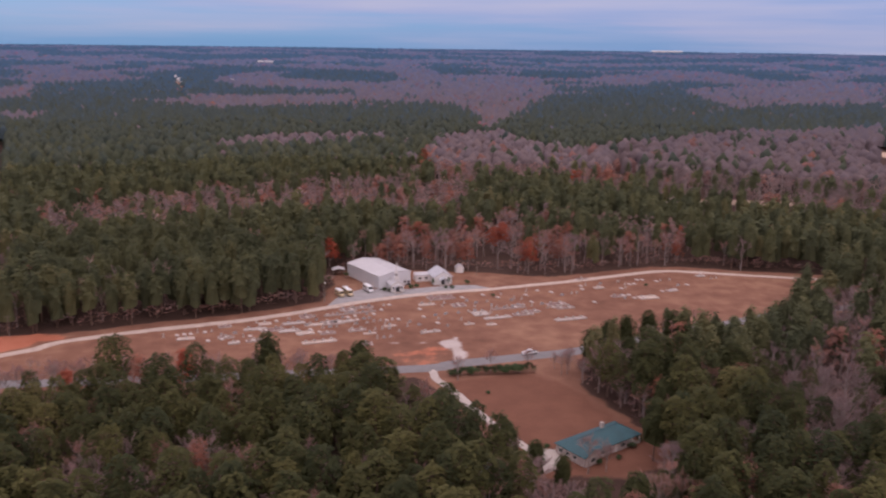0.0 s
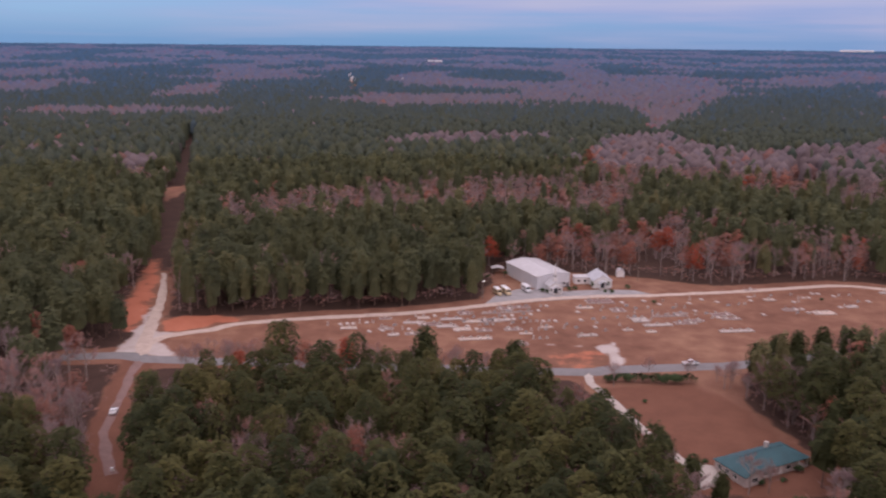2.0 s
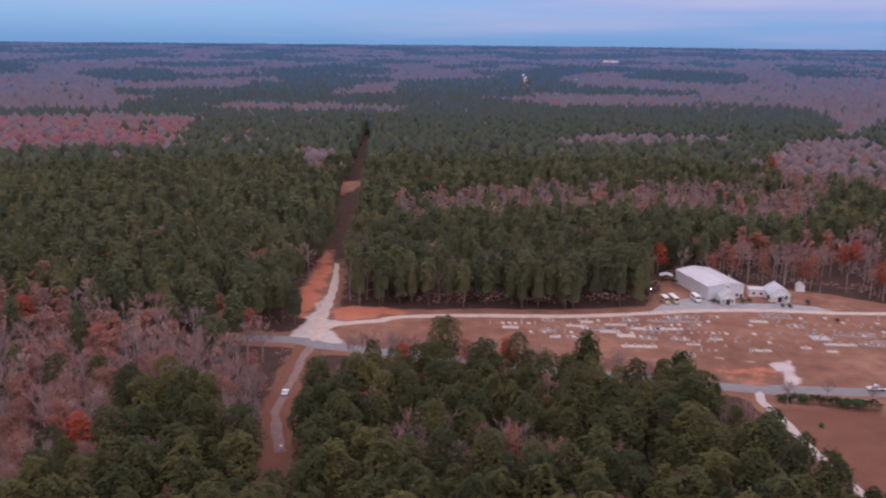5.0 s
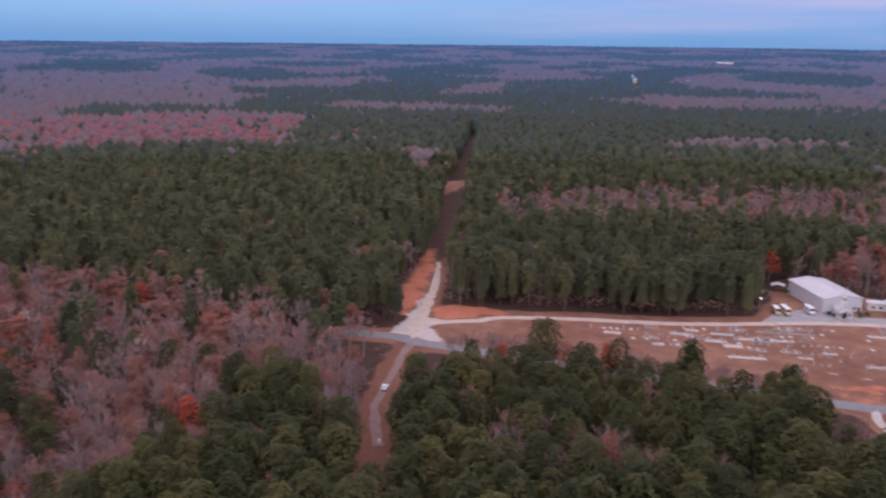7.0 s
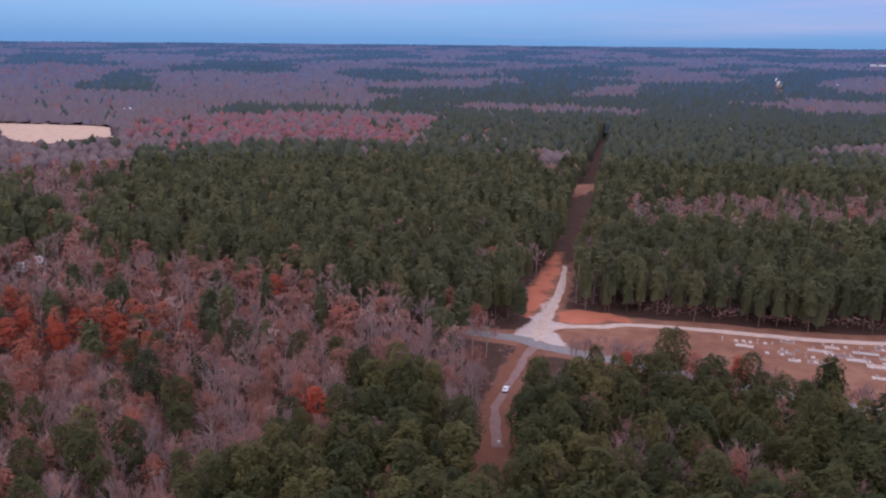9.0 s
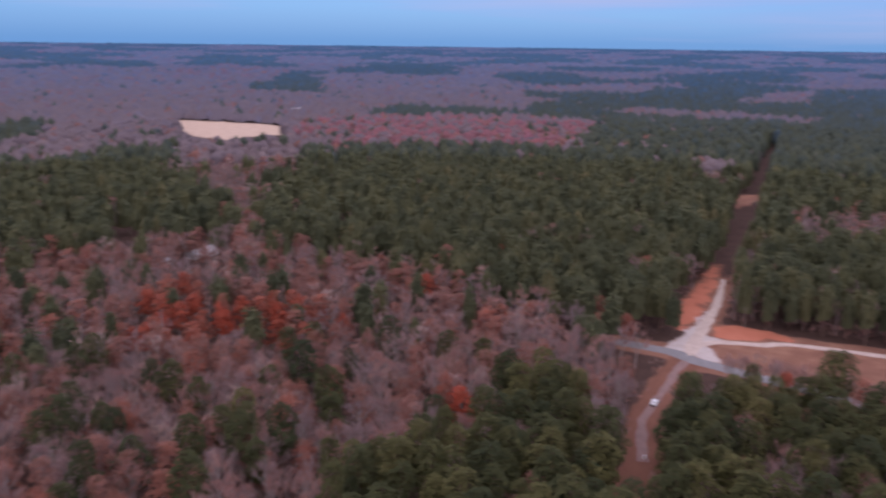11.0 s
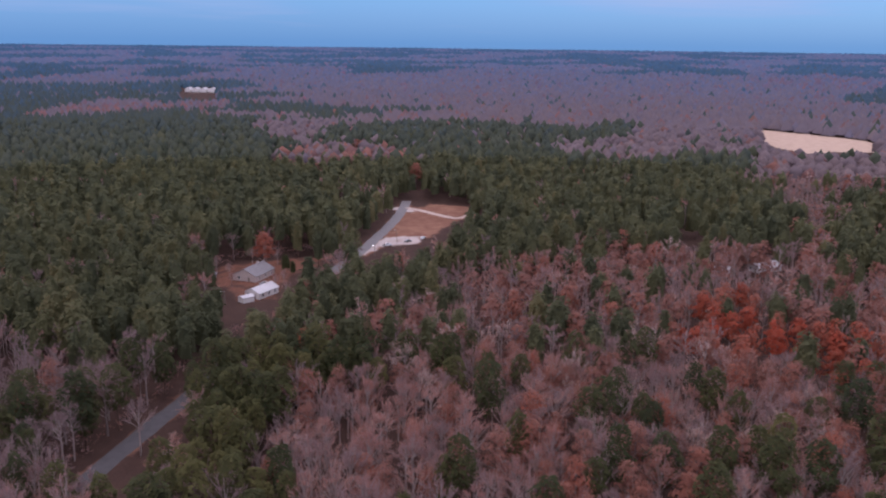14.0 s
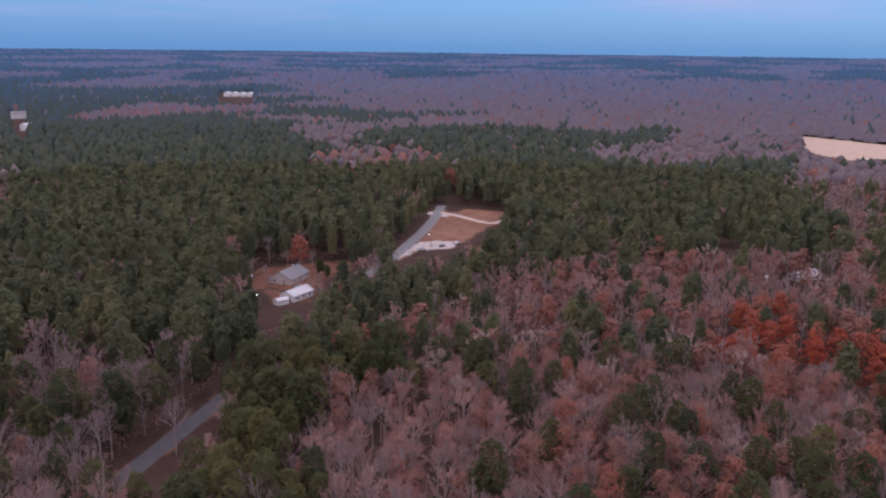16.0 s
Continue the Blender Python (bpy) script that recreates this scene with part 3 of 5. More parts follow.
def build_ground():
    az = np.concatenate([np.arange(-40, 128, 0.6), np.arange(128, 320, 4.0)])
    rad = [15.0, 50, 95, 140]
    while rad[-1] < 4900:
        d = rad[-1]
        rad.append(d + (3.0 if d < 460 else 6 if d < 700 else 16 if d < 1200 else 30 if d < 2500 else 120))
    a, r = np.meshgrid(np.radians(az), np.array(rad))
    x, y = (-np.sin(a) * r).ravel(), (np.cos(a) * r).ravel()
    d = r.ravel()
    z = rise(d)
    n, k = len(rad), len(az)
    i = np.arange(n - 1)[:, None] * k + np.arange(k)[None]
    j = np.arange(n - 1)[:, None] * k + (np.arange(k)[None] + 1) % k
    tris = np.concatenate([np.stack([i, j, j + k], -1).reshape(-1, 3), np.stack([i, j + k, i + k], -1).reshape(-1, 3)])
    x, y, z, d = np.append(x, 0.0), np.append(y, 0.0), np.append(z, 0.0), np.append(d, 0.0)
    tris = np.concatenate([tris, np.stack([np.full(k, n * k), (np.arange(k) + 1) % k, np.arange(k)], 1)])
    tris = tris[:, ::-1]
    me = mesh_of("ground", np.stack([x, y, z], 1), tris, GROUND, smooth=True)

    def soft(sd, w):
        return np.clip(0.5 - sd / w, 0, 1)

    open_land = np.zeros(len(x))
    for p in ALL_CLEAR:
        if p in (CORRIDOR, HOUSERISE, FARMRISE):
            continue
        open_land = np.maximum(open_land, soft(edge(x, y, p), 8.0) * (0.6 if p is HOMES else 1.0))
    for p in (SEEN_YARD, SEEN_FIELD):
        open_land = np.maximum(open_land, soft(edge(x, y, p), 8.0))
    for line, w in LANES:
        if line is WESTROAD:
            w = w * 0.45
        open_land = np.maximum(open_land, soft(away(x, y, line) - w, 6.0))
    clay = np.maximum.reduce([soft(edge(x, y, REDBANK), 6), soft(edge(x, y, REDBANK2), 8) * 0.85, soft(edge(x, y, REDPATCH), 16) * 0.52, soft(edge(x, y, FORKCLEAR), 10) * 0.3])
    straw = np.maximum.reduce([soft(edge(x, y, TAN) - 3, 12), soft(edge(x, y, TAN2), 12), soft(edge(x, y, TAN3), 10), soft(edge(x, y, TAN4), 10) * 0.8, soft(edge(x, y, FARTAN), 30) * 0.6])
    stones = np.maximum.reduce([soft(edge(x, y, APRON), 6), soft(edge(x, y, ENTR), 5), soft(edge(x, y, LOT2), 6) * 0.8, soft(np.hypot(x + 575, y - 20) - 9, 9) * 0.9, soft(away(x, y, [(-31, 303), (-14, 309), (0, 309)]) - 1.5, 5) * 0.62])
    for key, v in (("lawn", np.maximum(soft(edge(x, y, YARD), 10), np.maximum(0.7 * soft(edge(x, y, HOMES), 8), soft(away(x, y, SOUTHDRIVE) - 6, 6)))), ("litter", 1 - open_land), ("red_clay", clay), ("straw", straw), ("gravel", stones)):
        at = me.attributes.new(key, "FLOAT", "POINT")
        at.data.foreach_set("value", np.asarray(v, np.float32))
    return tagged(new("ground", me), "reddish dormant winter grass and leaf litter", "ground", kind="structure")


build_ground()


def strip(name, line, width, mat, label, category, z=0.06, ragged=0.35, seed=1, taper=1.0):
    """A road laid along a line, with a low crown, shoulders and uneven edges."""
    r = random.Random(seed)
    pts = [Vector((*p, 0)) for p in line]
    fine = []
    for i in range(len(pts) - 1):
        p0, p1, p2, p3 = pts[max(i - 1, 0)], pts[i], pts[i + 1], pts[min(i + 2, len(pts) - 1)]
        n = max(2, int((p2 - p1).length / 4))
        for k in range(n):
            t = k / n
            fine.append(0.5 * ((2 * p1) + (p2 - p0) * t + (2 * p0 - 5 * p1 + 4 * p2 - p3) * t * t + (3 * p1 - p0 - 3 * p2 + p3) * t ** 3))
    fine.append(pts[-1])
    bm = bmesh.new()
    rows = []
    for i, p in enumerate(fine):
        d = (fine[min(i + 1, len(fine) - 1)] - fine[max(i - 1, 0)]).normalized()
        side = Vector((d.y, -d.x, 0))
        half = width / 2 * (1 + (taper - 1) * i / (len(fine) - 1))
        a, b = half + r.uniform(-ragged, ragged), half + r.uniform(-ragged, ragged)
        cut = [(-a - 0.25, -0.05), (-a, z * 0.6), (0, z + 0.05), (b, z * 0.6), (b + 0.25, -0.05)]
        rows.append([bm.verts.new((p + side * s).to_tuple()[:2] + (h,)) for s, h in cut])
    for a, b in zip(rows, rows[1:]):
        for k in range(4):
            bm.faces.new((a[k], a[k + 1], b[k + 1], b[k]))
    bmesh.ops.recalc_face_normals(bm, faces=bm.faces[:])
    for f in bm.faces:
        if f.normal.z < 0:
            f.normal_flip()
    return tagged(part(name, bm, mat), label, category, kind="structure")


def slab(name, poly, mat, label, category, z=0.05):
    bm = bmesh.new()
    f = bm.faces.new([bm.verts.new((x, y, z)) for x, y in poly])
    if f.normal.z < 0:
        f.normal_flip()
    g = bmesh.ops.extrude_face_region(bm, geom=[f])
    bmesh.ops.translate(bm, vec=(0, 0, -z - 0.05), verts=[v for v in g["geom"] if isinstance(v, bmesh.types.BMVert)])
    bmesh.ops.recalc_face_normals(bm, faces=bm.faces[:])
    return tagged(part(name, bm, mat), label, category, kind="structure")


strip("gravel_lane", GRAVEL_LANE, 4.0, GRAVEL, "pale gravel lane along the cemetery", "lane", 0.08, seed=2)
slab("gravel_lot", LOT, LOT_GRAVEL, "grey gravel parking lot beside the church", "parking lot", 0.05)
strip("road", PAVED, 6.6, ASPHALT, "two-lane grey asphalt country road", "road", 0.14, 0.12, seed=3)
strip("dirt_road", DIRTROAD[:4], 5.5, GRAVEL, "pale gravel road into the pine woods", "road", 0.10, 0.5, seed=4, taper=0.35)
strip("dirt_drive", SOUTHDRIVE[:5], 2.6, DIRT, "worn dirt drive through a red clearing", "drive", 0.07, 0.5, seed=5)
strip("driveway", DRIVE, 2.7, CONCRETE, "pale concrete driveway to the house", "driveway", 0.10, 0.15, seed=6)
slab("driveway_pad", PAD, CONCRETE, "pale concrete parking pad at the house", "driveway", 0.09)
strip("west_road", WESTROAD[:7], 6.0, DARK_ASPHALT, "dark asphalt road through the woods", "road", 0.10, 0.2, seed=7)
strip("upper_road", WESTROAD[6:], 6.6, ASPHALT, "pale worn asphalt road past a small field", "road", 0.11, 0.3, seed=9)
strip("fork_road", FORKROAD, 5.0, GRAVEL, "pale side road past a small field", "road", 0.16, 0.3, seed=8)


# ---- trees ----
def tuft_tris(r, centres, radii, count, size, up=0.5):
    """Loose tufts of needles or leaves: triangles strewn over clumps."""
    which = r.choice(len(centres), count, p=radii ** 2 / (radii ** 2).sum())
    d = r.normal(size=(count, 3))
    d /= np.linalg.norm(d, axis=1)[:, None]
    d[:, 2] = np.where(d[:, 2] < -0.3, -d[:, 2], d[:, 2])
    c = centres[which] + d * radii[which, None] * r.uniform(0.55, 1.05, (count, 1)) * np.array([1, 1, 0.75])
    out = (c - centres.mean(0)) * np.array([1, 1, 0.7])
    out /= np.linalg.norm(out, axis=1)[:, None] + 1e-6
    nrm = 0.35 * d + 1.0 * out + np.array([0, 0, up]) + r.normal(scale=0.25, size=(count, 3))
    nrm /= np.linalg.norm(nrm, axis=1)[:, None]
    u = np.cross(nrm, r.normal(size=(count, 3)))
    u /= np.linalg.norm(u, axis=1)[:, None]
    w = np.cross(nrm, u)
    s = size * r.uniform(0.6, 1.3, (count, 1))
    v = np.stack([c + u * s * 1.2, c - 0.6 * u * s + 0.5 * w * s, c - 0.6 * u * s - 0.5 * w * s], 1).reshape(-1, 3)
    return v, np.arange(count * 3).reshape(-1, 3)


def tube(p, q, r0, r1, n=4):
    """A tapered stick as arrays."""
    p, q = np.array(p, float), np.array(q, float)
    d = (q - p) / max(np.linalg.norm(q - p), 1e-6)
    u = np.cross(d, [0.3, 0.9, 0.2])
    u /= np.linalg.norm(u)
    w = np.cross(d, u)
    a = np.arange(n) * 2 * math.pi / n
    ring = np.cos(a)[:, None] * u + np.sin(a)[:, None] * w
    v = np.concatenate([p + ring * r0, q + ring * r1])
    i, j = np.arange(n), (np.arange(n) + 1) % n
    return v, np.concatenate([np.stack([i, j, j + n], 1), np.stack([i, j + n, i + n], 1)])


def joined(pieces):
    vs, fs, k = [], [], 0
    for v, f in pieces:
        vs.append(v)
        fs.append(f + k)
        k += len(v)
    return np.concatenate(vs), np.concatenate(fs)


def pine_form(seed, tufts, size, sticks=True, slim=1.0):
    """A loblolly pine one unit high is 20 m: a clear stem under a full, rounded crown of needle plumes."""
    r = np.random.RandomState(seed)
    base, wide, lean = r.uniform(5.0, 9.0), r.uniform(3.0, 4.1) * slim, r.normal(scale=0.3, size=2)
    t = r.uniform(0, 1, tufts) ** 0.85
    a = r.uniform(0, 2 * math.pi, tufts)
    full = np.where(t < 0.3, 0.5 + 0.5 * np.sin(t / 0.3 * 1.57), np.sqrt(np.clip(1.02 - ((t - 0.3) / 0.7) ** 2.1, 0, 1)))
    plume = np.zeros(tufts)
    for k in range(6):
        plume += np.sin(r.randint(2, 6) * a + r.uniform(0, 6)) * np.sin(r.uniform(6, 17) * t + r.uniform(0, 6))
    reach = wide * full * (1 + 0.13 * plume) * r.uniform(0.78, 1.03, tufts)
    c = np.stack([np.cos(a) * reach + lean[0] * t, np.sin(a) * reach + lean[1] * t, base + t * (19.2 - base) + 0.25 * plume], 1)
    nrm = np.stack([np.cos(a) * (1.05 - t), np.sin(a) * (1.05 - t), (0.35 if tufts > 1000 else 0.1) + 0.75 * t], 1) + r.normal(scale=0.24, size=(tufts, 3))
    nrm /= np.linalg.norm(nrm, axis=1)[:, None]
    u = np.cross(nrm, r.normal(size=(tufts, 3)))
    u /= np.linalg.norm(u, axis=1)[:, None]
    w = np.cross(nrm, u)
    z = size * r.uniform(0.6, 1.3, (tufts, 1))
    crown = np.stack([c + u * z * 1.2, c - 0.6 * u * z + 0.55 * w * z, c - 0.6 * u * z - 0.55 * w * z], 1).reshape(-1, 3), np.arange(tufts * 3).reshape(-1, 3)
    if tufts < 1000:
        crown = joined([crown, dome_form(seed + 400, 3, 18.6, base * 0.8, wide * 0.95, 0.8)])
    bits = [tube((0, 0, -0.3), (0.15, 0.1, 10), 0.24, 0.17, 5), tube((0.15, 0.1, 10), (lean[0], lean[1], 18.6), 0.17, 0.05, 4)]
    if sticks:
        for q in c[:14]:
            bits.append(tube((0, 0, q[2] - 0.9), q * np.array([0.85, 0.85, 1]), 0.07, 0.03, 3))
        for _ in range(3):
            aa, h = r.uniform(0, 6.28), r.uniform(3.5, base)
            bits.append(tube((0, 0, h), (math.cos(aa) * 1.3, math.sin(aa) * 1.3, h + 0.3), 0.05, 0.02, 3))
    return crown, joined(bits)


def bare_form(seed, twigs, width, limbs=9, spread=1.0):
    """A leafless hardwood, 17 m: limbs that rise and part into a rounded crown of fine twigs."""
    r = np.random.RandomState(seed)
    fork = r.uniform(4.5, 7.5)
    bits = [tube((0, 0, -0.3), (0.2, 0, fork), 0.23, 0.17, 5), tube((0.2, 0, fork), (r.normal(scale=0.5), r.normal(scale=0.5), 14.8), 0.17, 0.04, 4)]
    heart = np.array([0, 0, 8.0])
    starts, ends = [], []
    for k in range(limbs):
        a, t = k * 2.4 + r.uniform(-0.4, 0.4), (k + 0.5) / limbs
        lift = math.sin(0.15 + 1.3 * t)
        tip = np.array([math.cos(a) * 4.1 * math.cos(0.1 + 1.25 * t) * spread, math.sin(a) * 4.1 * math.cos(0.1 + 1.25 * t) * spread, 8.6 + 6.6 * lift]) * r.uniform(0.82, 1.02)
        z = fork + t * 5.5
        mid = np.array([tip[0] * 0.45, tip[1] * 0.45, z + (tip[2] - z) * 0.4])
        bits.append(tube((0.12, 0, z - 0.8), mid, 0.11, 0.075, 3))
        bits.append(tube(mid, tip, 0.075, 0.03, 3))
        starts.append(mid)
        ends.append(tip)
        side = mid + (tip - mid) * 0.8 + r.normal(scale=0.9, size=3)
        if limbs > 8:
            bits.append(tube(mid, side, 0.055, 0.025, 3))
        starts.append(mid)
        ends.append(side)
    starts, ends = np.array(starts), np.array(ends)
    k = r.randint(0, len(ends), twigs)
    s = r.uniform(0.2, 1.0, (twigs, 1))
    p = starts[k] * (1 - s) + ends[k] * s
    d = p - heart
    d = d / np.linalg.norm(d, axis=1)[:, None] + r.normal(scale=0.5, size=(twigs, 3)) + np.array([0, 0, 0.25])
    d *= (r.uniform(0.7, 1.7, (twigs, 1)) / np.linalg.norm(d, axis=1)[:, None])
    u = np.cross(d, r.normal(size=(twigs, 3)))
    u *= width / np.linalg.norm(u, axis=1)[:, None]
    v = np.stack([p - u * 0.35, p + d * 0.8 + u, p + d], 1).reshape(-1, 3)
    return (v, np.arange(twigs * 3).reshape(-1, 3)), joined(bits)


def leafy_form(seed, leaves, size):
    """A hardwood that has kept its leaves."""
    r = np.random.RandomState(seed)
    n = 22
    a, h = np.arange(n) * 2.4 + r.uniform(0, 6), np.linspace(5.5, 14.5, n)
    reach = 3.5 * np.sin(np.linspace(0.35, 0.97, n) * math.pi) * r.uniform(0.4, 1.1, n)
    cen = np.stack([np.cos(a) * reach, np.sin(a) * reach, h], 1)
    crown = tuft_tris(r, cen, r.uniform(1.3, 2.2, n), leaves, size, 0.3)
    bits = [tube((0, 0, -0.3), (0.1, 0.1, 8), 0.22, 0.14, 5), tube((0.1, 0.1, 8), (0, 0, 14), 0.14, 0.04, 4)]
    bits += [tube((0, 0, c[2] - 1.8), c, 0.08, 0.03, 3) for c in cen[::2]]
    return crown, joined(bits)


def dome_form(seed, rings, top, base, radius, rough=1.0):
    """The crown of a far tree: a lumpy, jagged dome."""
    r = np.random.RandomState(seed)
    n = 6 if rings == 1 else 7
    vs, fs = [], []
    for k in range(rings):
        t = k / rings
        a = np.arange(n) * 6.2832 / n + r.uniform(0, 6) * 0 + 0.4 * k + r.normal(scale=0.15, size=n)
        rr = radius * math.cos(t * 1.35) ** 0.8 * r.uniform(1 - 0.4 * rough, 1 + 0.25 * rough, n)
        z = base + (top - base) * math.sin(t * 1.35) + r.normal(scale=0.07 * rough * (top - base), size=n)
        vs.append(np.stack([np.cos(a) * rr, np.sin(a) * rr, z], 1))
    vs.append(np.array([[r.normal(scale=0.2 * radius), r.normal(scale=0.2 * radius), top]]))
    for k in range(rings - 1):
        i, j = k * n + np.arange(n), k * n + (np.arange(n) + 1) % n
        fs += [np.stack([i, j, j + n], 1), np.stack([i, j + n, i + n], 1)]
    i, j = (rings - 1) * n + np.arange(n), (rings - 1) * n + (np.arange(n) + 1) % n
    fs.append(np.stack([i, j, np.full(n, rings * n)], 1))
    return np.concatenate(vs), np.concatenate(fs)


def strewn(name, forms, at, mat, label, category, tints):
    """Many trees of a wood in one mesh."""
    if not len(at):
        return
    r = np.random.RandomState(len(at))
    pick = r.randint(0, len(forms), len(at))
    vs, fs, ts, k = [], [], [], 0
    for i, (v, f) in enumerate(forms):
        p = at[pick == i]
        if not len(p):
            continue
        a, s, w = p[:, 3], p[:, 4], p[:, 5]
        c, q = np.cos(a)[:, None], np.sin(a)[:, None]
        x = (v[None, :, 0] * c - v[None, :, 1] * q) * w[:, None] + p[:, 0, None]
        y = (v[None, :, 0] * q + v[None, :, 1] * c) * w[:, None] + p[:, 1, None]
        z = v[None, :, 2] * s[:, None] + p[:, 2, None]
        vs.append(np.stack([x, y, z], -1).reshape(-1, 3))
        fs.append((f[None] + (k + np.arange(len(p)) * len(v))[:, None, None]).reshape(-1, 3))
        ts.append(np.repeat(tints[pick == i], len(v)))
        k += len(p) * len(v)
    me = mesh_of(name, np.concatenate(vs), np.concatenate(fs), mat, np.concatenate(ts), smooth="_canopy" in mat.name)
    tagged(new(name, me), label, category, kind="stuff")


# trees that stand out by their colour: x, y, size, tint
STANDOUT = [(-163, 153, 1.1, 1.0), (-265, 228, 1.0, 0.9), (-82, 258, 0.95, 0.85), (-114, 245, 0.8, 0.8), (-284, 293, 0.95, 0.8), (-416, -55, 1.25, 0.6), (-57, 419, 1.0, 0.95), (32, 455, 1.1, 0.9),
            (27, 452, 1.0, 0.8), (-662, 31, 1.3, 0.45), (-842, -18, 1.2, 0.35), (-18, 776, 1.2, 0.7), (-184, 77, 1.05, 0.3), (-176, 72, 0.9, 0.35), (-190, 250, 0.8, 0.35), (-182, 256, 0.8, 0.4),
            (-200, 262, 0.9, 0.45), (-205, 140, 0.9, 0.3), (-150, 20, 0.9, 0.35)]
STANDOUT_WEST = [(-330, 150, 1.0, 0.85), (-300, 140, 1.0, 0.95), (-285, 152, 1.0, 0.9), (-268, 158, 1.0, 0.95), (-255, 150, 0.9, 0.85), (-315, 128, 1.0, 0.9), (-292, 130, 1.0, 0.9), (-275, 140, 0.95, 1.0)]


def scatter(d0, d1, cell, seed):
    """Jittered places over a ring of the plan, clear of roads, fields and buildings."""
    r = np.random.RandomState(seed)
    g = np.arange(-d1, d1, cell)
    x, y = [v.ravel() for v in np.meshgrid(g, g)]
    x = x + r.uniform(-0.48, 0.48, len(x)) * cell
    y = y + r.uniform(-0.48, 0.48, len(y)) * cell
    d, a = np.hypot(x, y), np.arctan2(-x, y)
    keep = (d >= d0) & (d < d1) & (a > SECTOR[0]) & (a < SECTOR[1])
    x, y = x[keep], y[keep]
    keep = ~cleared(x, y)
    for px, py, size, _ in STANDOUT + STANDOUT_WEST:
        keep &= away(x, y, [(px, py), (px * 0.94, py * 0.94)]) > 4.4 * size
    return x[keep], y[keep], r


KINDS = ["pine", "bare", "rust", "crimson"]
MIX = {"pine": (0.965, 0.03, 0.005, 0.0), "mixed": (0.83, 0.12, 0.05, 0.0), "olive": (0.88, 0.08, 0.04, 0.0), "bare": (0.09, 0.84, 0.07, 0.0),
       "rust": (0.07, 0.63, 0.30, 0.0), "orange": (0.07, 0.18, 0.75, 0.0), "red": (0.02, 0.40, 0.08, 0.50), "darkbare": (0.16, 0.80, 0.04, 0.0), "rustbare": (0.06, 0.56, 0.38, 0.0), "rufous": (0.12, 0.66, 0.22, 0.0)}


def species(x, y, r):
    """Which kind of tree stands where, and its tint."""
    wx, wy = x + 9 * hills(x, y, 60, 5) + r.normal(scale=3, size=len(x)), y + 9 * hills(x, y, 60, 6) + r.normal(scale=3, size=len(x))
    d = np.hypot(x, y)
    big = np.where(d < 1300, hills(x, y, 420, 8) + 0.5 * hills(x, y, 150, 9), hills(x, y, 950, 18) + 0.7 * hills(x, y, 420, 19))
    prob = np.where((big > 0.0)[:, None], np.array([(0.94, 0.05, 0.01, 0.0)]), np.array([(0.06, 0.87, 0.06, 0.01)]))
    olive, dim = np.zeros(len(x)), np.zeros(len(x))
    for kind, poly in STANDS:
        hit = inside(wx, wy, poly)
        prob[hit] = MIX[kind]
        olive[hit] = 1.0 if kind == "olive" else 0.0
        dim[hit] = 0.45 if kind == "darkbare" else -0.10 if kind == "rufous" else 0.0
    drift = hills(x, y, 130, 14)
    p_pine, p_bare = prob[:, 0].copy(), prob[:, 1].copy()
    swap = np.where(d > 460, 0.12, 1.0) * (np.where((drift > 0.55) & (p_pine > 0.7), 0.35, 0.0) - np.where((drift < -0.6) & (p_bare > 0.7), 0.28, 0.0))
    prob[:, 0] -= swap
    prob[:, 1] += swap
    far_pure = np.clip((d - 450) / 600, 0, 1) * (prob[:, 0] > 0.8) * 0.75
    prob[:, 0] += (1 - prob[:, 0]) * far_pure
    prob[:, 1:] *= (1 - far_pure)[:, None]
    stray = np.clip((d - 450) / 600, 0, 1) * (prob[:, 1] > 0.5) * 0.8 * prob[:, 0]
    prob[:, 0] -= stray
    prob[:, 1] += stray
    even = np.where(d > 900, 0.4, 1.0)
    u = r.uniform(size=len(x))[:, None]
    k = (u > np.cumsum(prob, 1)).sum(1).clip(0, 3)
    vivid = np.zeros(len(x))
    for kind, poly in STANDS:
        if kind in ("rust", "orange"):
            vivid[inside(wx, wy, poly)] = 0.24 if kind == "rust" else 0.52
    tint = np.clip(0.36 + 0.2 * even * hills(x, y, 40, 11) + even * r.normal(scale=0.2, size=len(x)) + 0.14 * olive, 0, 1)
    tint = np.where(k == 1, np.clip(0.36 - dim + 0.18 * hills(x, y, 90, 12) + even * r.normal(scale=0.3, size=len(x)), 0, 1), tint)
    tint = np.where(k == 2, np.clip(0.16 + vivid + r.normal(scale=0.22, size=len(x)), 0, 1), tint)
    return k, tint


def placed(x, y, r, low, high):
    n = len(x)
    s = r.uniform(low, high, n)
    return np.stack([x, y, rise(np.hypot(x, y)) - 0.05, r.uniform(0, 6.28, n), s, s * r.uniform(0.85, 1.25, n)], 1)


def tree_forms(kind, level):
    """Crown and stem shapes: 0 near, 1 middle."""
    tufts, size = ((1050, 0.48), (260, 0.70), (36, 1.2))[level]
    if kind == "pine":
        return [pine_form(10 + i, tufts, size, level == 0, (1.0, 0.86, 0.86)[level]) for i in range(7)]
    if kind == "bare":
        return [bare_form(40 + i, (700, 230, 60)[level], (0.072, 0.16, 0.46)[level], (12, 7, 6)[level], (1.0, 1.2, 0.85)[i % 3]) for i in range(7)]
    return [leafy_form(70 + i, (1100, 300, 70)[level], (0.31, 0.70, 1.5)[level]) for i in range(4)]


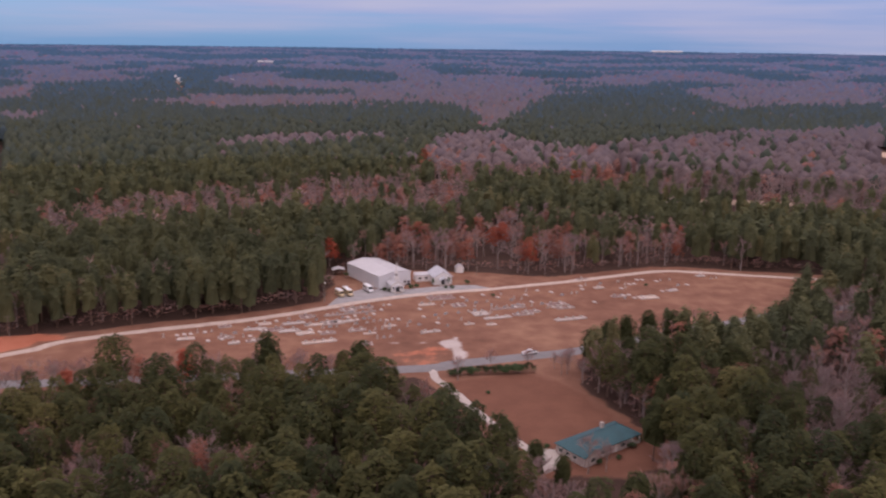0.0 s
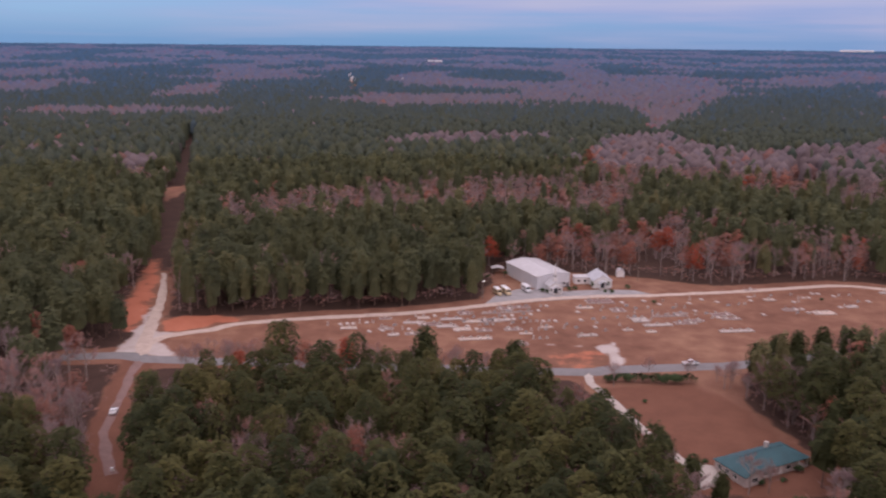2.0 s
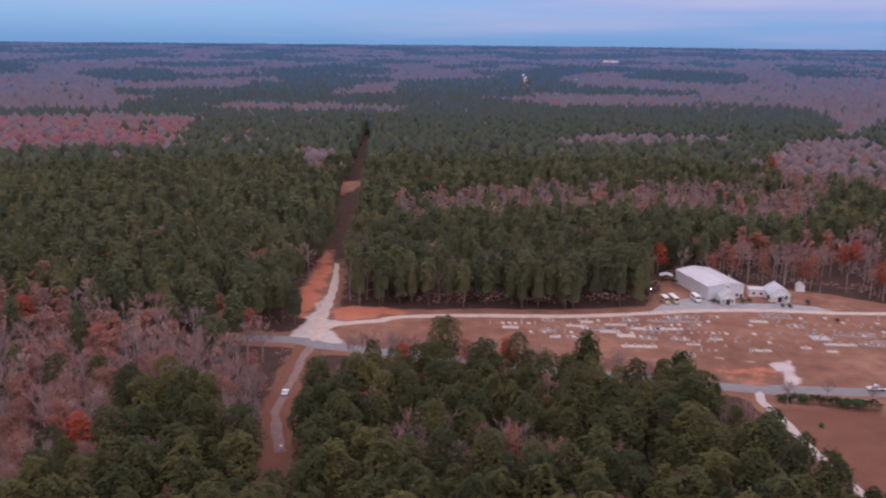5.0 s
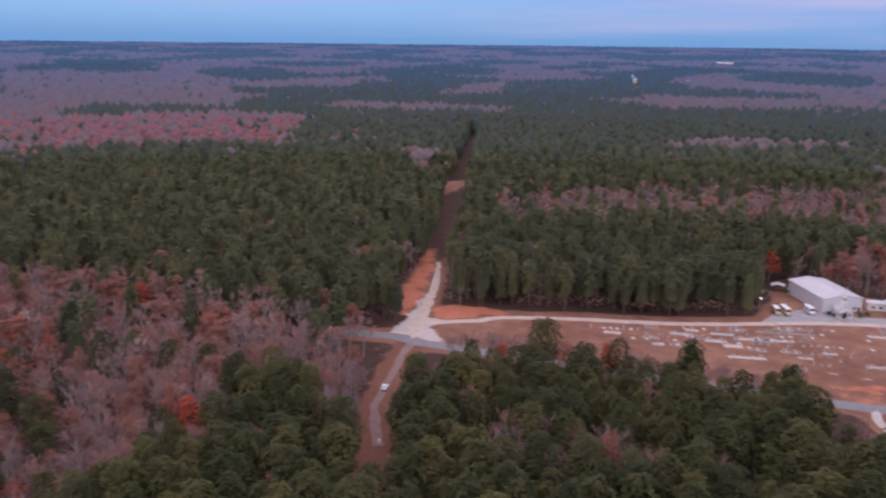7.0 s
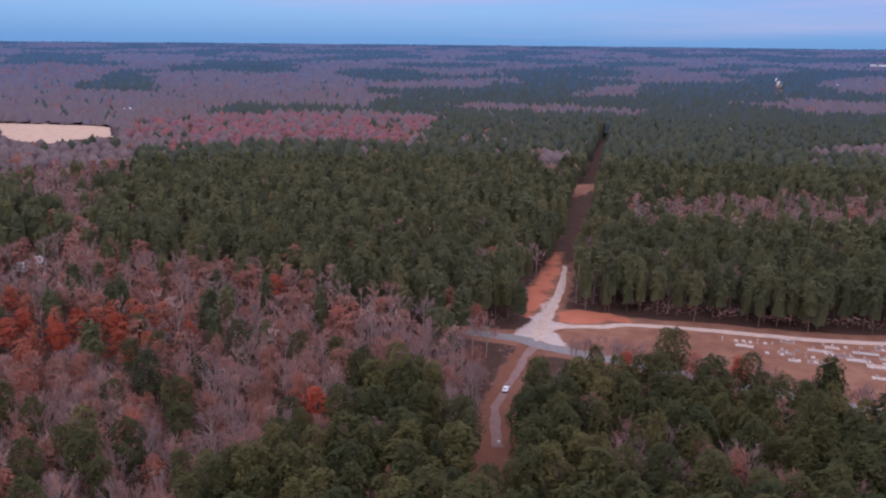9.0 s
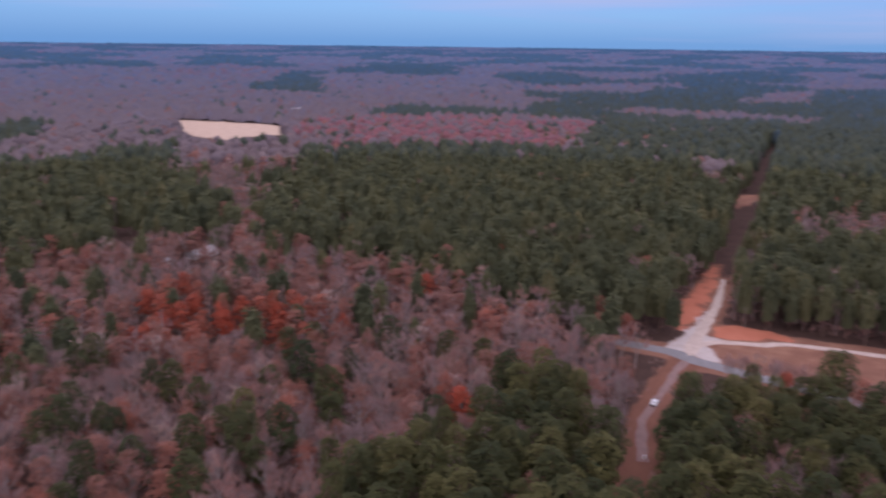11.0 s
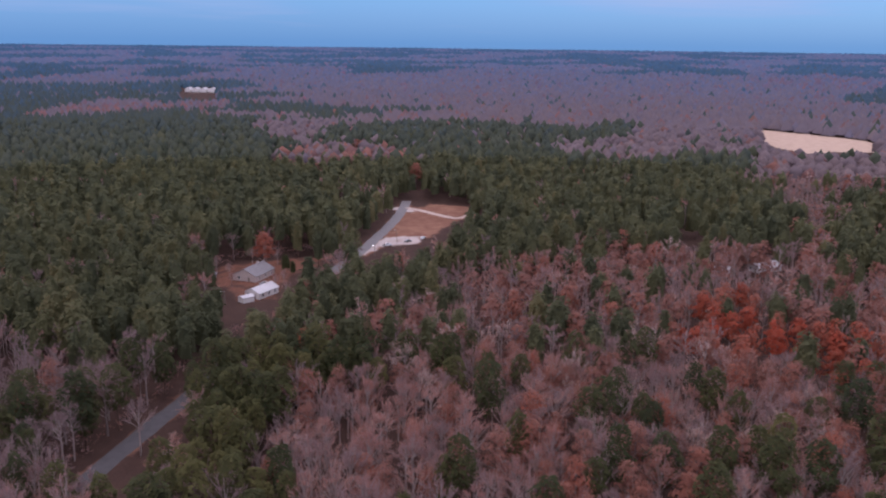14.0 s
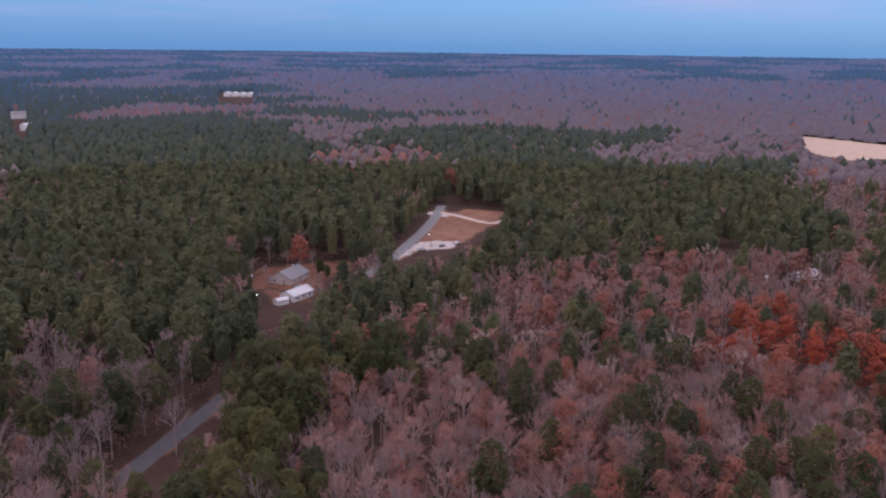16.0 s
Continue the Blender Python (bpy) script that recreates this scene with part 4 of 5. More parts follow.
CROWN = {"pine": PINE, "bare": TWIGS, "rust": RUST, "crimson": CRIMSON}
STEM = {"pine": PINE_BARK, "bare": BARK, "rust": BARK, "crimson": BARK}
LABEL = {"pine": "tall green loblolly pine with clumped crown", "bare": "leafless grey-brown hardwood with fine twigs",
         "rust": "hardwood with rust-orange autumn leaves", "crimson": "hardwood with dull crimson leaves"}
NAME = {"pine": "pine_tree", "bare": "bare_tree", "rust": "rust_tree", "crimson": "crimson_tree"}


def single_trees(kind, at, tints, forms):
    """Each tree a thing of its own: stem and crown, with shared meshes."""
    tones = (0.15, 0.35, 0.55, 0.8)
    stems = [mesh_of("trunk", v, f, STEM[kind]) for _, (v, f) in forms]
    crowns = [[mesh_of("crown", v, f, CROWN[kind], np.full(len(v), q)) for q in tones] for (v, f), _ in forms]
    r = random.Random(len(at))
    for p, t in zip(at, tints):
        i = r.randrange(len(forms))
        ob = new(NAME[kind])
        ob.matrix_world = Matrix.LocRotScale(p[:3], Euler((r.gauss(0, 0.02), r.gauss(0, 0.02), p[3])), (p[5], p[5], p[4]))
        tagged(ob, LABEL[kind], "tree", "trees of the near woods")
        new("trunk", stems[i]).parent = ob
        new("crown", crowns[i][min(range(4), key=lambda q: abs(tones[q] - t))]).parent = ob


def plant(d0, d1, cell, seed, level, singles):
    x, y, r = scatter(d0, d1, cell, seed)
    k, tint = species(x, y, r)
    at = placed(x, y, r, 0.82, 1.22)
    ok = ~hides(at[:, 0], at[:, 1], np.where(k == 0, 20, 16.5) * at[:, 4])
    at, k, tint = at[ok], k[ok], tint[ok]
    for i, kind in enumerate(KINDS):
        m = k == i
        if not m.any():
            continue
        # pines past 275 m get a lighter tint too, part of the painted haze
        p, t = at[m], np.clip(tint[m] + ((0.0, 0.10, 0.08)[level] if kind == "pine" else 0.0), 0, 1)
        forms = tree_forms(kind, level)
        if singles:
            order = np.argsort(np.hypot(p[:, 0], p[:, 1]))
            p, t = p[order], t[order]
            single_trees(kind, p[:singles], t[:singles], forms)
            p, t = p[singles:], t[singles:]
        strewn(kind + "_woods_crowns", [c for c, _ in forms], p, HAZED_PINE if level and kind == "pine" else CROWN[kind], "crowns of many " + LABEL[kind].split(" with")[0] + " trees", "woods", t)
        if level == 2 and kind != "bare":
            continue
        strewn(kind + "_woods_stems", [s for _, s in forms], p, STEM[kind], "stems and limbs of the woods", "woods", t)


def plant_far(d0, d1, cell, seed, rings, radius, base, top):
    x, y, r = scatter(d0, d1, cell, seed)
    k, tint = species(x, y, r)
    at = placed(x, y, r, 0.8, 1.2)
    ok = ~hides(at[:, 0], at[:, 1], top * at[:, 4])
    at, k, tint = at[ok], k[ok], tint[ok]
    # each tree takes the painted haze of its ring, borders blurred at random
    zone = np.searchsorted([d for d, _ in HAZE_RINGS], np.hypot(at[:, 0], at[:, 1]) * np.exp(r.normal(scale=0.13, size=len(at))))
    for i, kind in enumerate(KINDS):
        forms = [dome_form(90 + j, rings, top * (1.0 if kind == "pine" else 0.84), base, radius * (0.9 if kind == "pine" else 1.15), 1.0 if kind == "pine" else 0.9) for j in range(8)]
        for ring in range(len(HAZE_RINGS)):
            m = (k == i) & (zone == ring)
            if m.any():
                strewn("far_" + kind + "_woods", forms, at[m], HAZED_CANOPY[kind, ring], "distant woods of " + LABEL[kind].split(" with")[0] + " trees", "woods", tint[m])


plant(150, 275, 6.4, 21, 0, 300)
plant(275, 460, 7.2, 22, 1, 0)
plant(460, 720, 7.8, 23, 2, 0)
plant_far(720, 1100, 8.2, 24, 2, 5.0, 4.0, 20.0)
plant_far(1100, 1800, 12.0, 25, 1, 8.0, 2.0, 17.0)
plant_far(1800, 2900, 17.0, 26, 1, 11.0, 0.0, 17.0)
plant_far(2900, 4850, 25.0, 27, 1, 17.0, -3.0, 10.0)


def brush():
    """Low leafless brush along the edges of the woods."""
    x, y, r = scatter(170, 460, 4.2, 31)
    q = 1 - 9.0 / np.hypot(x, y)
    keep = cleared(x * q, y * q) | (r.uniform(size=len(x)) < 0.04)
    x, y = x[keep], y[keep]
    p = placed(x, y, r, 0.18, 0.42)
    p[:, 5] *= 1.6
    p = p[~hides(x, y, 16 * p[:, 4])]
    forms = [bare_form(140 + i, 80, 0.3, 7, 1.2)[0] for i in range(5)]
    strewn("brush", forms, p, TWIGS, "low reddish-brown leafless brush at the wood's edge", "brush", np.clip(r.normal(0.45, 0.25, len(p)), 0, 1))


brush()


# ---- buildings ----
WHITE = plain("white_siding", (0.72, 0.69, 0.67), 0.6, grain=0.6, vary=0.12)
WHITE_METAL = plain("pale_metal_siding", (0.62, 0.61, 0.63), 0.45, grain=0.4, vary=0.10)
PALE_ROOF = plain("pale_metal_roof", (0.52, 0.50, 0.51), 0.5, grain=0.4, vary=0.16)
BLUE_ROOF = plain("blue_grey_shingles", (0.47, 0.47, 0.50), 0.8, grain=1.2, vary=0.25)
GREY_ROOF = plain("grey_shingles", (0.21, 0.195, 0.20), 0.85, grain=1.2, vary=0.25)
TEAL_ROOF = plain("teal_metal_roof", (0.018, 0.078, 0.092), 0.55, grain=0.7, vary=0.4)
GLASS = plain("dark_window_glass", (0.03, 0.035, 0.04), 0.08, grain=1, vary=0.1)
BRICK = plain("weathered_brick", (0.50, 0.43, 0.40), 0.85, grain=2, vary=0.25)
TIMBER = plain("grey_timber", (0.24, 0.20, 0.17), 0.9, grain=3, vary=0.35)
DARK = plain("dark_trim", (0.05, 0.05, 0.055), 0.6, grain=2, vary=0.2)
STONE = plain("pale_marble", (0.47, 0.40, 0.36), 0.6, grain=1.5, vary=0.25)
GRANITE = plain("grey_granite", (0.36, 0.34, 0.34), 0.5, grain=2.5, vary=0.3)
KERB_STONE = plain("grave_kerb", (0.40, 0.34, 0.31), 0.85, grain=1.5, vary=0.3)
YELLOW = plain("bus_yellow_paint", (0.62, 0.49, 0.32), 0.4, grain=0.8, vary=0.12)
WHITE_PAINT = plain("white_car_paint", (0.75, 0.75, 0.76), 0.3, grain=0.6, vary=0.08)
GREY_PAINT = plain("grey_car_paint", (0.25, 0.26, 0.28), 0.3, grain=0.6, vary=0.08)
RUBBER = plain("tyre_rubber", (0.025, 0.025, 0.027), 0.9, grain=4, vary=0.3)
STEEL = plain("dull_steel", (0.42, 0.42, 0.43), 0.4, 0.8, grain=3, vary=0.15)
SHRUB = foliage("shrub_leaves", [(0.0, (0.035, 0.055, 0.028)), (0.6, (0.06, 0.085, 0.035)), (1.0, (0.10, 0.11, 0.05))])


def glow(name, colour, strength):
    m, nt, bsdf = material(name)
    bsdf.inputs["Emission Color"].default_value = (*colour, 1)
    bsdf.inputs["Emission Strength"].default_value = strength
    return m


LAMP = glow("lit_lamp", (1.0, 0.93, 0.80), 14.0)


def at(x, y, turn=0.0, z=None):
    return pose(x, y, ground_z(x, y) if z is None else z, 0, 0, turn)


def gable_profile(w, eave, ridge, over=0.0, thick=0.0):
    return [(-w / 2 - over, eave - over * (ridge - eave) / (w / 2)), (0, ridge), (w / 2 + over, eave - over * (ridge - eave) / (w / 2))]


def roof_part(w, length, eave, ridge, mat, parent, over=0.35, label="", ribs=0):
    """A gable roof with thickness, ridge along y, and seams if it is of metal."""
    slope = (ridge - eave) / (w / 2)
    t = 0.14
    top = [(-w / 2 - over, eave - over * slope), (0, ridge), (w / 2 + over, eave - over * slope)]
    prof = [(x, z + t) for x, z in top] + [(x, z + 0.004) for x, z in reversed(top)]
    roof = part("roof", prism(prof, -over, length + over), mat, parent, label)
    if ribs:
        bm = bmesh.new()
        for k in range(ribs + 1):
            y = -over + 0.03 + (length + 2 * over - 0.12) * k / ribs
            for sx in (-1, 1):
                a, b = Vector((sx * 0.02, y, ridge + t)), Vector((sx * (w / 2 + over - 0.02), y, eave - over * slope + t))
                q = [bm.verts.new(p) for p in (a, b, b + Vector((0, 0.07, 0)), a + Vector((0, 0.07, 0)))]
                u = [bm.verts.new(v.co + Vector((0, 0, 0.06))) for v in q]
                bm.faces.new(u)
                for i in range(4):
                    bm.faces.new((q[i], q[(i + 1) % 4], u[(i + 1) % 4], u[i]))
        bmesh.ops.recalc_face_normals(bm, faces=bm.faces[:])
        part("roof_seams", bm, mat, roof)
    return roof


def walls_part(w, length, eave, ridge, mat, parent, label=""):
    prof = [(-w / 2, -0.2), (-w / 2, eave), (0, ridge), (w / 2, eave), (w / 2, -0.2)]
    return part("wall", prism(prof, 0, length), mat, parent, label)


def window_on(parent, centre, normal_turn, w, h, mat=None):
    """A window set on a wall: frame, sill and pane."""
    m = pose(*centre, 0, 0, normal_turn)
    bm = bmesh.new()
    for d in ((-w / 2 - 0.09, -w / 2, -h / 2, h / 2), (w / 2, w / 2 + 0.09, -h / 2, h / 2), (-w / 2 - 0.09, w / 2 + 0.09, h / 2, h / 2 + 0.1), (-0.03, 0.03, -h / 2, h / 2)):
        box(bm, d[0], d[1], -0.07, 0.02, d[2], d[3])
    bm.transform(m)
    win = part("window", bm, mat or WHITE, parent)
    bm = boxed(-w / 2, w / 2, -0.03, 0.01, -h / 2, h / 2)
    bm.transform(m)
    part("pane", bm, GLASS, win, "dark glass pane")
    bm = boxed(-w / 2 - 0.12, w / 2 + 0.12, -0.12, 0.02, -h / 2 - 0.1, -h / 2)
    bm.transform(m)
    part("sill", bm, mat or WHITE, win)
    return win


def door_on(parent, centre, turn, w=1.0, h=2.05, mat=None):
    m = pose(*centre, 0, 0, turn)
    bm = boxed(-w / 2, w / 2, -0.06, 0.02, 0, h, bevel=0.015)
    bm.transform(m)
    d = part("door", bm, mat or TIMBER, parent)
    bm = rodded((w / 2 - 0.12, -0.12, 1.0), (w / 2 - 0.12, -0.05, 1.0), 0.035, 0.035)
    bm.transform(m)
    part("handle", bm, STEEL, d, "steel door knob")
    return d


def corrugation(parent, w, length, eave, mat):
    """Upright ribs of metal siding along the long walls and the front."""
    bm = bmesh.new()
    for k in range(int(length / 0.9)):
        y = 0.4 + k * 0.9
        for sx in (-1, 1):
            box(bm, min(sx * w / 2, sx * (w / 2 + 0.05)), max(sx * w / 2, sx * (w / 2 + 0.05)), y, y + 0.12, 0, eave - 0.05)
    for k in range(int(w / 0.9)):
        x = -w / 2 + 0.3 + k * 0.9
        box(bm, x, x + 0.12, -0.05, 0.0, 0, eave - 0.05)
    part("siding_ribs", bm, mat, parent)


# the metal church hall, with a white gabled entrance and steeple in front
hall = thing("church_hall", "large pale metal church hall with low gable roof", "church", at(-22.0, 384.0, 35))
walls_part(17, 30, 6.3, 7.6, WHITE_METAL, hall)
corrugation(hall, 17, 30, 6.3, WHITE_METAL)
roof_part(17, 30, 6.3, 7.6, PALE_ROOF, hall, 0.3, "pale lavender-grey metal roof", 24)
part("gutter", boxed(-8.95, -8.75, -0.3, 30.3, 6.05, 6.2), WHITE, hall)
part("gutter", boxed(8.75, 8.95, -0.3, 30.3, 6.05, 6.2), WHITE, hall)
part("trim", boxed(-8.6, 8.6, -0.12, -0.055, -0.1, 0.35), DARK, hall, "dark base course")
for y in (6, 14, 22):
    door_on(hall, (-8.5, y, 0.0), -90, 1.1, 2.1, WHITE)
window_on(hall, (5.4, -0.06, 1.9), 0, 1.4, 1.3)
door_on(hall, (7.4, -0.06, 0.05), 0, 1.2, 2.1, DARK)

porch = thing("church_entrance", "white gabled church entrance with slim steeple", "church entrance", at(-20.4, 376.0, 20))
walls_part(6, 7.5, 3.4, 5.4, WHITE, porch)
roof_part(6, 7.5, 3.4, 5.4, PALE_ROOF, porch, 0.4, "", 8)
door_on(porch, (0, -0.01, 0.1), 0, 1.8, 2.3, DARK)
for x in (-2.0, 2.0):
    window_on(porch, (x, -0.01, 1.9), 0, 0.7, 1.5)
part("canopy", prism([(-2.2, 2.7), (0, 3.9), (2.2, 2.7), (2.2, 2.6), (0, 3.75), (-2.2, 2.6)], -2.4, -0.02), PALE_ROOF, porch, "small gabled porch canopy")
for x in (-1.9, 1.9):
    part("post", boxed(x - 0.12, x + 0.12, -2.3, -2.06, 0, 2.85), WHITE, porch)
part("step", boxed(-1.9, 1.9, -2.6, -0.02, -0.1, 0.14, bevel=0.03), CONCRETE, porch)
base = part("steeple_base", boxed(-0.95, 0.95, 1.0, 2.9, 4.2, 6.9, bevel=0.04), WHITE, porch)
belfry = part("belfry", boxed(-0.65, 0.65, 1.3, 2.6, 6.9, 8.6, bevel=0.03), WHITE, porch)
for turn, c in ((0, (0, 1.29, 7.7)), (180, (0, 2.61, 7.7)), (90, (0.66, 1.95, 7.7)), (-90, (-0.66, 1.95, 7.7))):
    bm = boxed(-0.3, 0.3, -0.03, 0.01, -0.5, 0.5)
    bm.transform(pose(*c, 0, 0, turn))
    part("louvre", bm, DARK, belfry)
part("cap", boxed(-0.85, 0.85, 1.1, 2.8, 8.6, 8.78, bevel=0.03), WHITE, porch)
part("spire", rodded((0, 1.95, 8.78), (0, 1.95, 13.6), 0.55, 0.04, 8), WHITE, porch, "slim white spire")

wing = thing("church_link", "low white connecting wing with flat roof", "church wing", at(-9.2, 394.5, 15))
part("wall", boxed(-3.6, 3.6, 0, 5, -0.2, 3.1), WHITE, wing)
part("roof", boxed(-3.9, 3.9, -0.3, 5.3, 3.1, 3.35, bevel=0.04), PALE_ROOF, wing)
window_on(wing, (-1.6, -0.01, 1.6), 0, 1.2, 1.1)
window_on(wing, (1.4, -0.01, 1.6), 0, 1.2, 1.1)

old = thing("old_chapel", "small white chapel with blue-grey gable roof", "chapel", at(0.2, 389.3, 16))
walls_part(8.6, 11.5, 3.7, 6.4, WHITE, old)
roof_part(8.6, 11.5, 3.7, 6.4, BLUE_ROOF, old, 0.4, "pale blue-grey roof")
for y in (2.2, 5.5, 8.8):
    window_on(old, (-4.31, y, 2.0), -90, 0.9, 1.6)
    window_on(old, (4.31, y, 2.0), 90, 0.9, 1.6)
door_on(old, (0, -0.01, 0.15), 0, 1.6, 2.2, DARK)
part("porch_roof", prism([(-2.2, 2.8), (0, 4.0), (2.2, 2.8), (2.2, 2.68), (0, 3.85), (-2.2, 2.68)], -2.8, -0.02), BLUE_ROOF, old)
for x in (-1.9, 1.9):
    part("column", rodded((x, -2.55, 0), (x, -2.55, 2.95), 0.13, 0.11), WHITE, old)
part("step", boxed(-2.0, 2.0, -2.9, -0.02, -0.1, 0.15, bevel=0.03), CONCRETE, old)


def small_shed(name, label, m, w, length, eave, ridge, wall, roof):
    ob = thing(name, label, "shed", m)
    walls_part(w, length, eave, ridge, wall, ob)
    roof_part(w, length, eave, ridge, roof, ob, 0.25)
    door_on(ob, (0, -0.01, 0.0), 0, 1.1, 1.95, WHITE)
    return ob


small_shed("garden_shed", "small white gabled shed on the lawn", at(8.5, 411, 8), 3.6, 4.2, 2.5, 3.9, WHITE, PALE_ROOF)
canopy = thing("picnic_shelter", "open picnic shelter with pale low roof", "shelter", at(-50.5, 404, 12))
roof_part(5.4, 4.2, 2.5, 3.2, PALE_ROOF, canopy, 0.3)
for x in (-2.5, 2.5):
    for y in (0.2, 4.0):
        part("post", boxed(x - 0.08, x + 0.08, y - 0.08, y + 0.08, 0, 2.6), TIMBER, canopy)
part("table", boxed(-1.0, 1.0, 1.6, 2.4, 0.7, 0.78), TIMBER, canopy)

# the ranch house with a teal metal roof
house = thing("ranch_house", "brick ranch house with teal metal roof beside lawn", "house", at(37.8, 211.7, 37))
part("wall", boxed(0, 20, 0, 9.5, -0.2, 2.75), BRICK, house, "pale weathered brick walls")
part("wall", prism([(0, -0.2), (0, 2.75), (6, 2.75), (6, -0.2)], -0.0 - 1.6, -0.004), BRICK, house)


def hip_roof(x0, x1, y0, y1, eave, ridge, inset, mat, parent, label=""):
    bm = bmesh.new()
    ym = (y0 + y1) / 2
    lo = [bm.verts.new((x, y, eave)) for x, y in ((x0, y0), (x1, y0), (x1, y1), (x0, y1))]
    fl = [bm.verts.new((x, y, eave - 0.16)) for x, y in ((x0, y0), (x1, y0), (x1, y1), (x0, y1))]
    a, b = bm.verts.new((x0 + inset, ym, ridge)), bm.verts.new((x1 - inset, ym, ridge))
    for f in ((lo[0], lo[1], b, a), (lo[1], lo[2], b), (lo[2], lo[3], a, b), (lo[3], lo[0], a)):
        bm.faces.new(f)
    for i in range(4):
        bm.faces.new((fl[i], fl[(i + 1) % 4], lo[(i + 1) % 4], lo[i]))
    bm.faces.new(fl[::-1])
    bmesh.ops.recalc_face_normals(bm, faces=bm.faces[:])
    return part("roof", bm, mat, parent, label)


teal = hip_roof(-0.5, 24.0, -0.5, 10.0, 2.93, 5.3, 5.0, TEAL_ROOF, house, "teal standing-seam metal roof")
part("cross_roof", prism([(-0.6, 2.95), (3.0, 4.75), (6.6, 2.95), (6.6, 2.80), (3.0, 4.6), (-0.6, 2.80)], -2.1, 4.6), TEAL_ROOF, house)
part("gable", prism([(0, 2.75), (3.0, 4.55), (6, 2.75)], -1.58, -1.40), BRICK, house)
part("ridge_cap", boxed(4.6, 19.0, 4.63, 4.87, 5.24, 5.36), TEAL_ROOF, teal)
for x in (20.3, 23.6):
    for y in (0.1, 9.4):
        part("post", boxed(x - 0.1, x + 0.1, y - 0.1, y + 0.1, -0.1, 2.77), WHITE, house)
part("porch_floor", boxed(20.004, 23.9, 0, 9.5, -0.1, 0.12), CONCRETE, house)
for x, w in ((8.2, 1.6), (11.4, 1.2), (16.6, 1.6)):
    window_on(house, (x, -0.01, 1.55), 0, w, 1.2)
window_on(house, (3.0, -1.61, 1.55), 0, 1.8, 1.2)
for y in (2.2, 5.0, 7.6):
    window_on(house, (-0.01, y, 1.55), -90, 1.3, 1.1)
door_on(house, (13.8, -0.01, 0.1), 0, 1.0, 2.05, WHITE)
part("chimney", boxed(14.5, 15.5, 6.2, 7.1, 3.6, 6.2, bevel=0.03), BRICK, house)
part("porch_lamp", rodded((20.15, 0.4, 2.1), (20.15, 0.4, 2.5), 0.16, 0.12), LAMP, house, "lit white porch lamp")

barn = thing("open_shed", "grey metal-roofed shed beneath a pine", "shed", at(13.0, 201.0, 25))
roof_part(6.5, 9, 2.6, 3.5, PALE_ROOF, barn, 0.3, "", 9)
for x in (-3.1, 3.1):
    for y in (0.3, 4.5, 8.7):
        part("post", boxed(x - 0.09, x + 0.09, y - 0.09, y + 0.09, -0.1, 2.65), TIMBER, barn)
part("back_wall", boxed(-3.2, 3.2, 8.8, 8.95, -0.1, 2.6), WHITE_METAL, barn)


def cottage(name, label, m, w, length, eave, ridge, wall, roof, windows=3):
    """A plain one-storey house, ridge along y."""
    ob = thing(name, label, "house", m)
    walls_part(w, length, eave, ridge, wall, ob)
    roof_part(w, length, eave, ridge, roof, ob, 0.4)
    for k in range(windows):
        y = length * (k + 0.6) / (windows + 0.2)
        for sx in (-1, 1):
            window_on(ob, (sx * (w / 2 + 0.01), y, 1.55), 90 * sx, 1.1, 1.2)
    door_on(ob, (w * 0.2, -0.01, 0.1), 0, 1.0, 2.05)
    window_on(ob, (-w * 0.22, -0.01, 1.55), 0, 1.3, 1.2)
    part("chimney", boxed(-0.4, 0.4, length * 0.7, length * 0.7 + 0.7, ridge - 0.5, ridge + 0.9, bevel=0.02), BRICK, ob)
    return ob


cottage("white_house", "white-walled house with pale roof among pines", at(-367.5, -54.5, -60 + 90 + 28), 8.0, 13.5, 2.8, 4.7, WHITE, PALE_ROOF)
cottage("grey_house", "grey-roofed brick house in a clearing", at(-396, -62, 66), 12.5, 17, 2.9, 6.0, BRICK, GREY_ROOF)
garage = small_shed("garage", "white flat-fronted garage beside the house", at(-361.5, -58.5, 40), 4.2, 5.5, 2.3, 3.0, WHITE, PALE_ROOF)
small_shed("green_shed", "dull green-grey shed at the clearing", at(-396, -80, 75), 5.0, 7.0, 2.6, 4.2, GREY_ROOF, BLUE_ROOF)
small_shed("low_shed", "long low brick shed at the clearing", at(-402, -88, 80), 4.0, 12.0, 2.3, 3.2, BRICK, GREY_ROOF)
cottage("pale_house", "pale-roofed house among near pines", at(-125, 132, 45), 7.5, 10, 2.7, 4.6, WHITE, PALE_ROOF)
cottage("woodland_house", "pale house half hidden in the woods", at(-405, 189, 20), 8, 15, 2.7, 4.6, WHITE, PALE_ROOF)
cottage("woodland_house", "low pale house half hidden in the woods", at(-396, 168, 60), 7, 11, 2.7, 4.2, WHITE, PALE_ROOF)
cottage("hill_house", "white house beside a straw-coloured clearing", at(191, 822, 70), 8, 14, 3.0, 5.0, WHITE, PALE_ROOF)
cottage("hill_house", "small white house in the bare woods", at(216, 722, 40), 7, 9, 3.0, 5.0, WHITE, PALE_ROOF)
cottage("tall_house", "white two-storey house on a far rise", at(-1310, -593, 30), 14, 20, 7.0, 11.0, WHITE, GREY_ROOF)
cottage("tall_house", "white two-storey house on a far rise", at(-1127, -497, 60), 12, 16, 7.0, 10.0, WHITE, PALE_ROOF)
for k in range(4):
    cottage("farm_shed", "long pale far farm shed", at(-1927 + 3 * k, -405 + 17 * k, 70), 12, 16, 7.0, 10.5, WHITE, PALE_ROOF)
